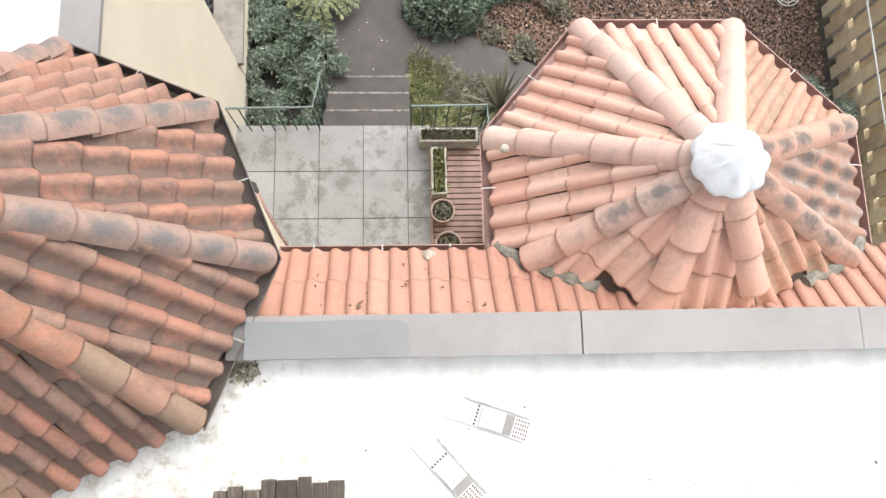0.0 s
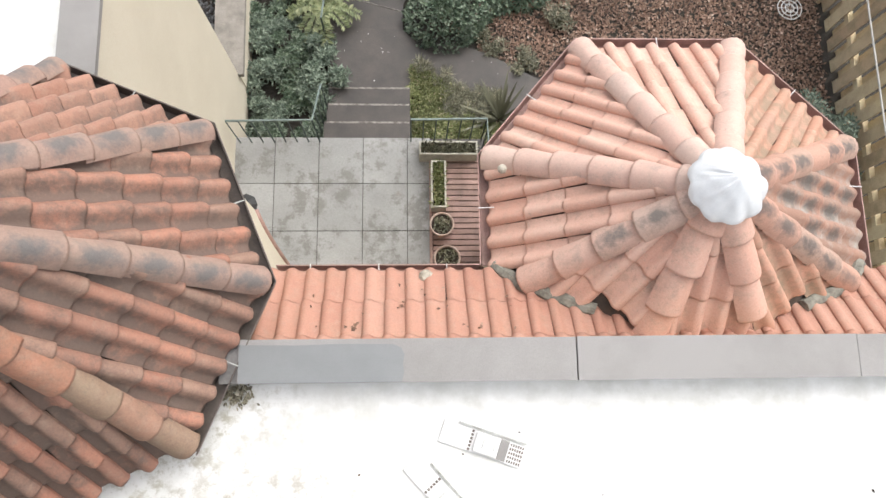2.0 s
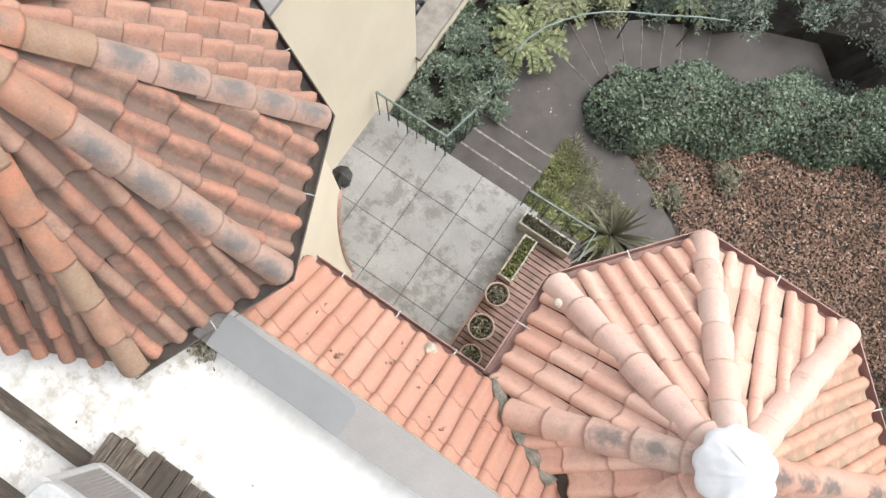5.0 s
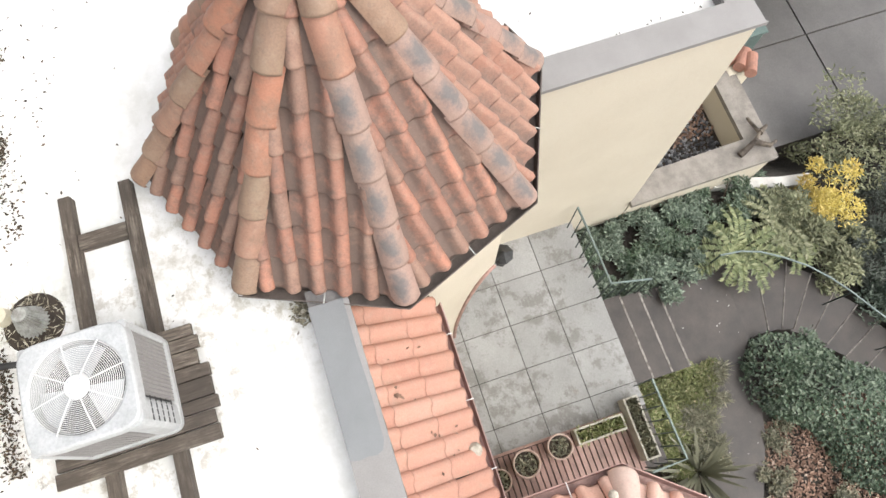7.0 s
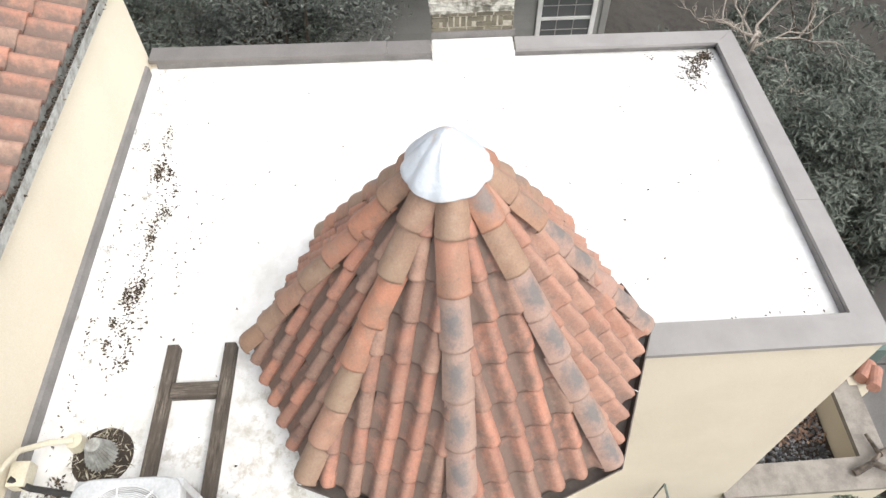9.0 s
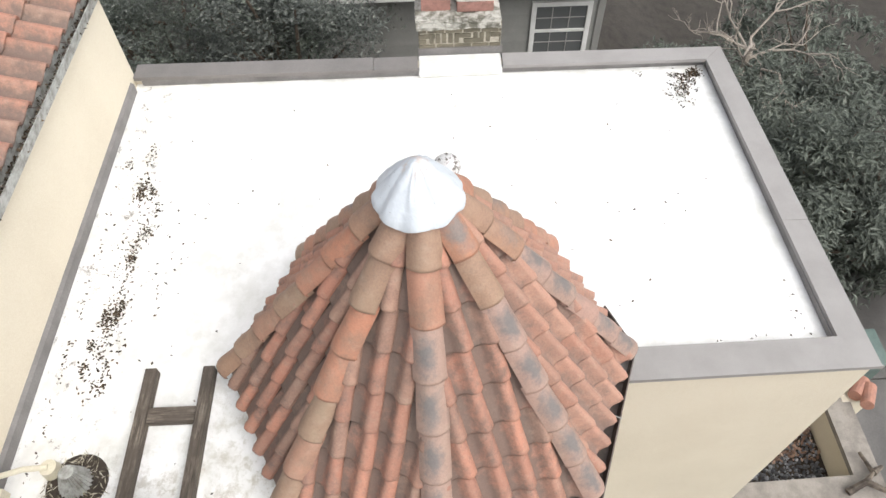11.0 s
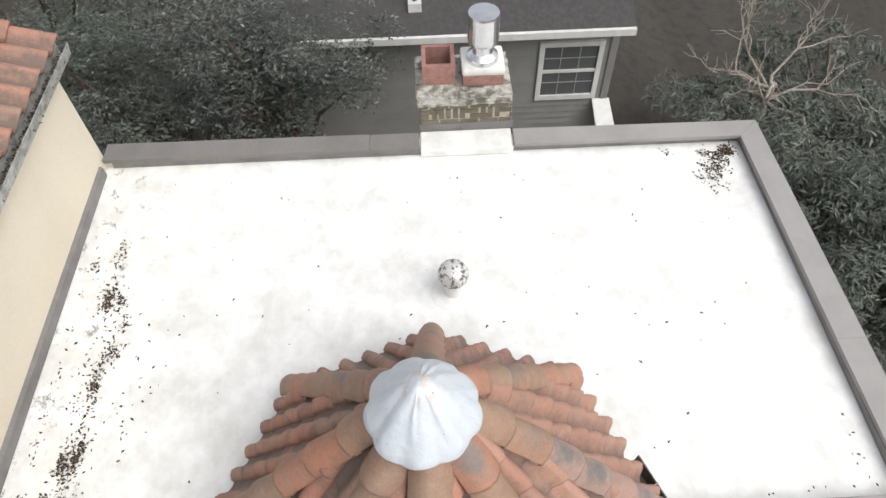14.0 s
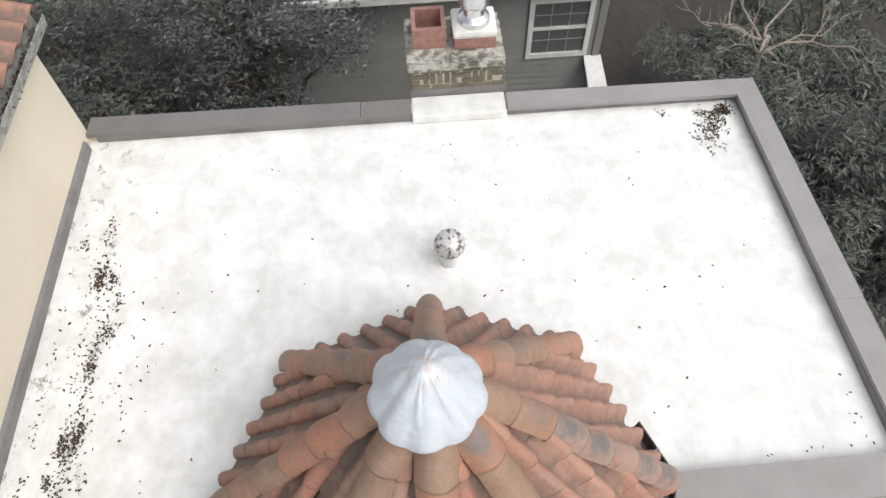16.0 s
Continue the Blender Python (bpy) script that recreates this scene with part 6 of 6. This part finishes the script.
tile_link = tile_mesh("tile", 0.172, 0.038, 0.42, CLAY_LINK, step=0.004)
hip_east = tile_mesh("hip_tile", 0.24, 0.078, 0.40, CLAY_EAST_HIP, arch=False)
hip_orange = tile_mesh("hip_tile", 0.265, 0.08, 0.40, CLAY_EAST, arch=False)
for k in range(8):
    lay_face(wv[k], wv[(k + 1) % 8], W_APEX, tile_lit_clean if k in (1, 2) else tile_west, 0.285, west_roof, tile_rng)
    lay_hip(wv[k], W_APEX, hip_grey if k in (0, 1, 2) else hip_west, 0.345, west_roof, tile_rng, top=0.36, lift=0.045, upper=hip_west)


def over_link(p):
    return p.y > 0.74 and p.z > link_height(p.y) - 0.03


def east_height(x, y):
    """Height of the east tower's roof planes over a place."""
    best = 9.0
    for k in range(8):
        a, b = ev[k], ev[(k + 1) % 8]
        w = (b - a).cross(E_APEX - a)
        best = min(best, a.z - ((x - a.x) * w.x + (y - a.y) * w.y) / w.z)
    return best


for k in range(8):
    lay_face(ev[k], ev[(k + 1) % 8], E_APEX, {7: tile_mossy, 0: tile_shade, 6: tile_shade}.get(k, tile_east), 0.37, east_roof, tile_rng, over_link)
    lay_hip(ev[k], E_APEX, hip_mossy if k in (0, 7) else hip_patched if k == 4 else hip_orange if k in (5, 6) else hip_east, 0.35, east_roof, tile_rng, top=0.26, keep=over_link)
slope = Vector((0, -1, LINK_SLOPE)).normalized()
side = Vector((1, 0, 0))
up = side.cross(slope).normalized()
if up.z < 0:
    side, up = -side, -up
x = -1.12
while x < 4.55:
    for s in (-0.02, 0.35, 0.72):
        o = Vector((x, 1.32, link_height(1.32))) + slope * s + up * 0.012
        mid = o + slope * 0.2
        top_end = o + slope * 0.40
        if o.y < 0.66 or min(east_height(p.x, p.y) - p.z for p in (o, mid, top_end)) > 0.03 and abs(o.x - EC[0]) < 1.9:
            continue
        m = Matrix.Translation(o + Vector((tile_rng.uniform(-0.004, 0.004), 0, 0))) @ Matrix((side, slope, up)).transposed().to_4x4() @ pose(0, 0, 0, 0, tile_rng.uniform(-2, 2), tile_rng.uniform(-1, 1))
        data = tile_link
        if s > 0.5:
            data = clipped(tile_link, [(m.inverted() @ Vector((0, 0.703, 0)), m.inverted().to_3x3() @ Vector((0, -1, 0)))])
        if data:
            shared("tile", data, m, link_roof)
    x += 0.1615
for lo, hi in ((0.57, 1.42), (3.1, 4.0)):
    pts = []
    for x in np.linspace(lo, hi, 16):
        a, b = 0.74, 1.40
        if (east_height(x, a) - link_height(a)) * (east_height(x, b) - link_height(b)) > 0:
            continue
        for _ in range(24):
            c = (a + b) / 2
            if (east_height(x, a) - link_height(a)) * (east_height(x, c) - link_height(c)) <= 0:
                b = c
            else:
                a = c
        pts.append((x, a + tile_rng.uniform(-0.012, 0.012), link_height(a) + 0.03))
    if len(pts) > 2:
        part("valley_fill", tube(pts, 0.062, sides=8), VALLEY, link_roof, "mossy dark valley between the two roofs")
slope = Vector((0, -1, 0.4385)).normalized()
up = Vector((0, 0.4385, 1)).normalized()
side = slope.cross(up).normalized()
tile_south = tile_mesh("tile", 0.25, 0.085, 0.42, CLAY_WEST)
x = -6.36
while x < -2.3:
    for s in np.arange(-0.04, 2.0, 0.36):
        o = Vector((x, -2.06, 1.33)) + slope * s + up * 0.012
        m = Matrix.Translation(o) @ Matrix((side, slope, up)).transposed().to_4x4() @ pose(0, 0, 0, 0, tile_rng.uniform(-2, 2), tile_rng.uniform(-1.5, 1.5))
        shared("tile", tile_south, m, south_roof)
    x += 0.235

# small finds on the roofs
rng = np.random.default_rng(18)
pts = np.stack([rng.uniform(-1.15, 0.1, 12), rng.uniform(4.65, 5.6, 12), np.full(12, LAND + 0.006)], 1)
far = np.stack([rng.uniform(0.3, 1.9, 7), rng.uniform(4.4, 5.2, 7), np.full(7, LAND + 0.006)], 1)
tagged(scatter_mesh("petals", np.concatenate([pts, far]), 0.02, 0.016, WHITEWASH, rng, 0.1), "few white petals on the wet path", "petals", kind="stuff")
shard = group_of("plaster_lump", "pale lump of plaster stuck on a hip tile", "plaster", at=(0.735, 2.17, -0.545))
part("lump", lathe([(0.0, 0.018), (0.022, 0.016), (0.038, 0.004), (0.042, -0.02)], 7), MORTAR, shard)
flake = group_of("membrane_scrap", "small white scrap of membrane beside the cap", "scrap")
flake.matrix_basis = pose(2.44, 1.62, 0.24, 30, 20, 40)
part("scrap", box(-0.06, 0.06, -0.03, 0.03, -0.004, 0.006, 0.002), WHITE_METAL, flake)
patch_ = group_of("mortar_patch", "grey-white mortar patch at the eave of the link roof", "mortar", at=(0.1, 1.28, -0.665))
part("patch", lathe([(0.0, 0.03), (0.035, 0.028), (0.06, 0.0), (0.07, -0.04)], 10), MORTAR, patch_)
rng = np.random.default_rng(19)
spots = [(x, y, link_height(y) + 0.055) for x, y in zip(rng.uniform(-0.9, 0.9, 26), rng.uniform(0.8, 1.25, 26))] + [(-0.47 + rng.normal(0, 0.02), 0.84 + rng.normal(0, 0.02), link_height(0.84) + 0.06) for _ in range(10)]
tagged(scatter_mesh("roof_leaves", np.array(spots), 0.035, 0.02, LITTER, rng, 0.1), "few pale dry leaves on the link roof", "leaves", kind="stuff")

# patio slabs
for i in range(len(slab_x) - 1):
    for j in range(len(slab_y) - 1):
        part("slab", box(slab_x[i] + 0.0045, slab_x[i + 1] - 0.0045, slab_y[j] + 0.0045, slab_y[j + 1] - 0.0045, PATIO - 0.05, PATIO + random.uniform(-0.002, 0.002), 0.004), CONCRETE, patio)
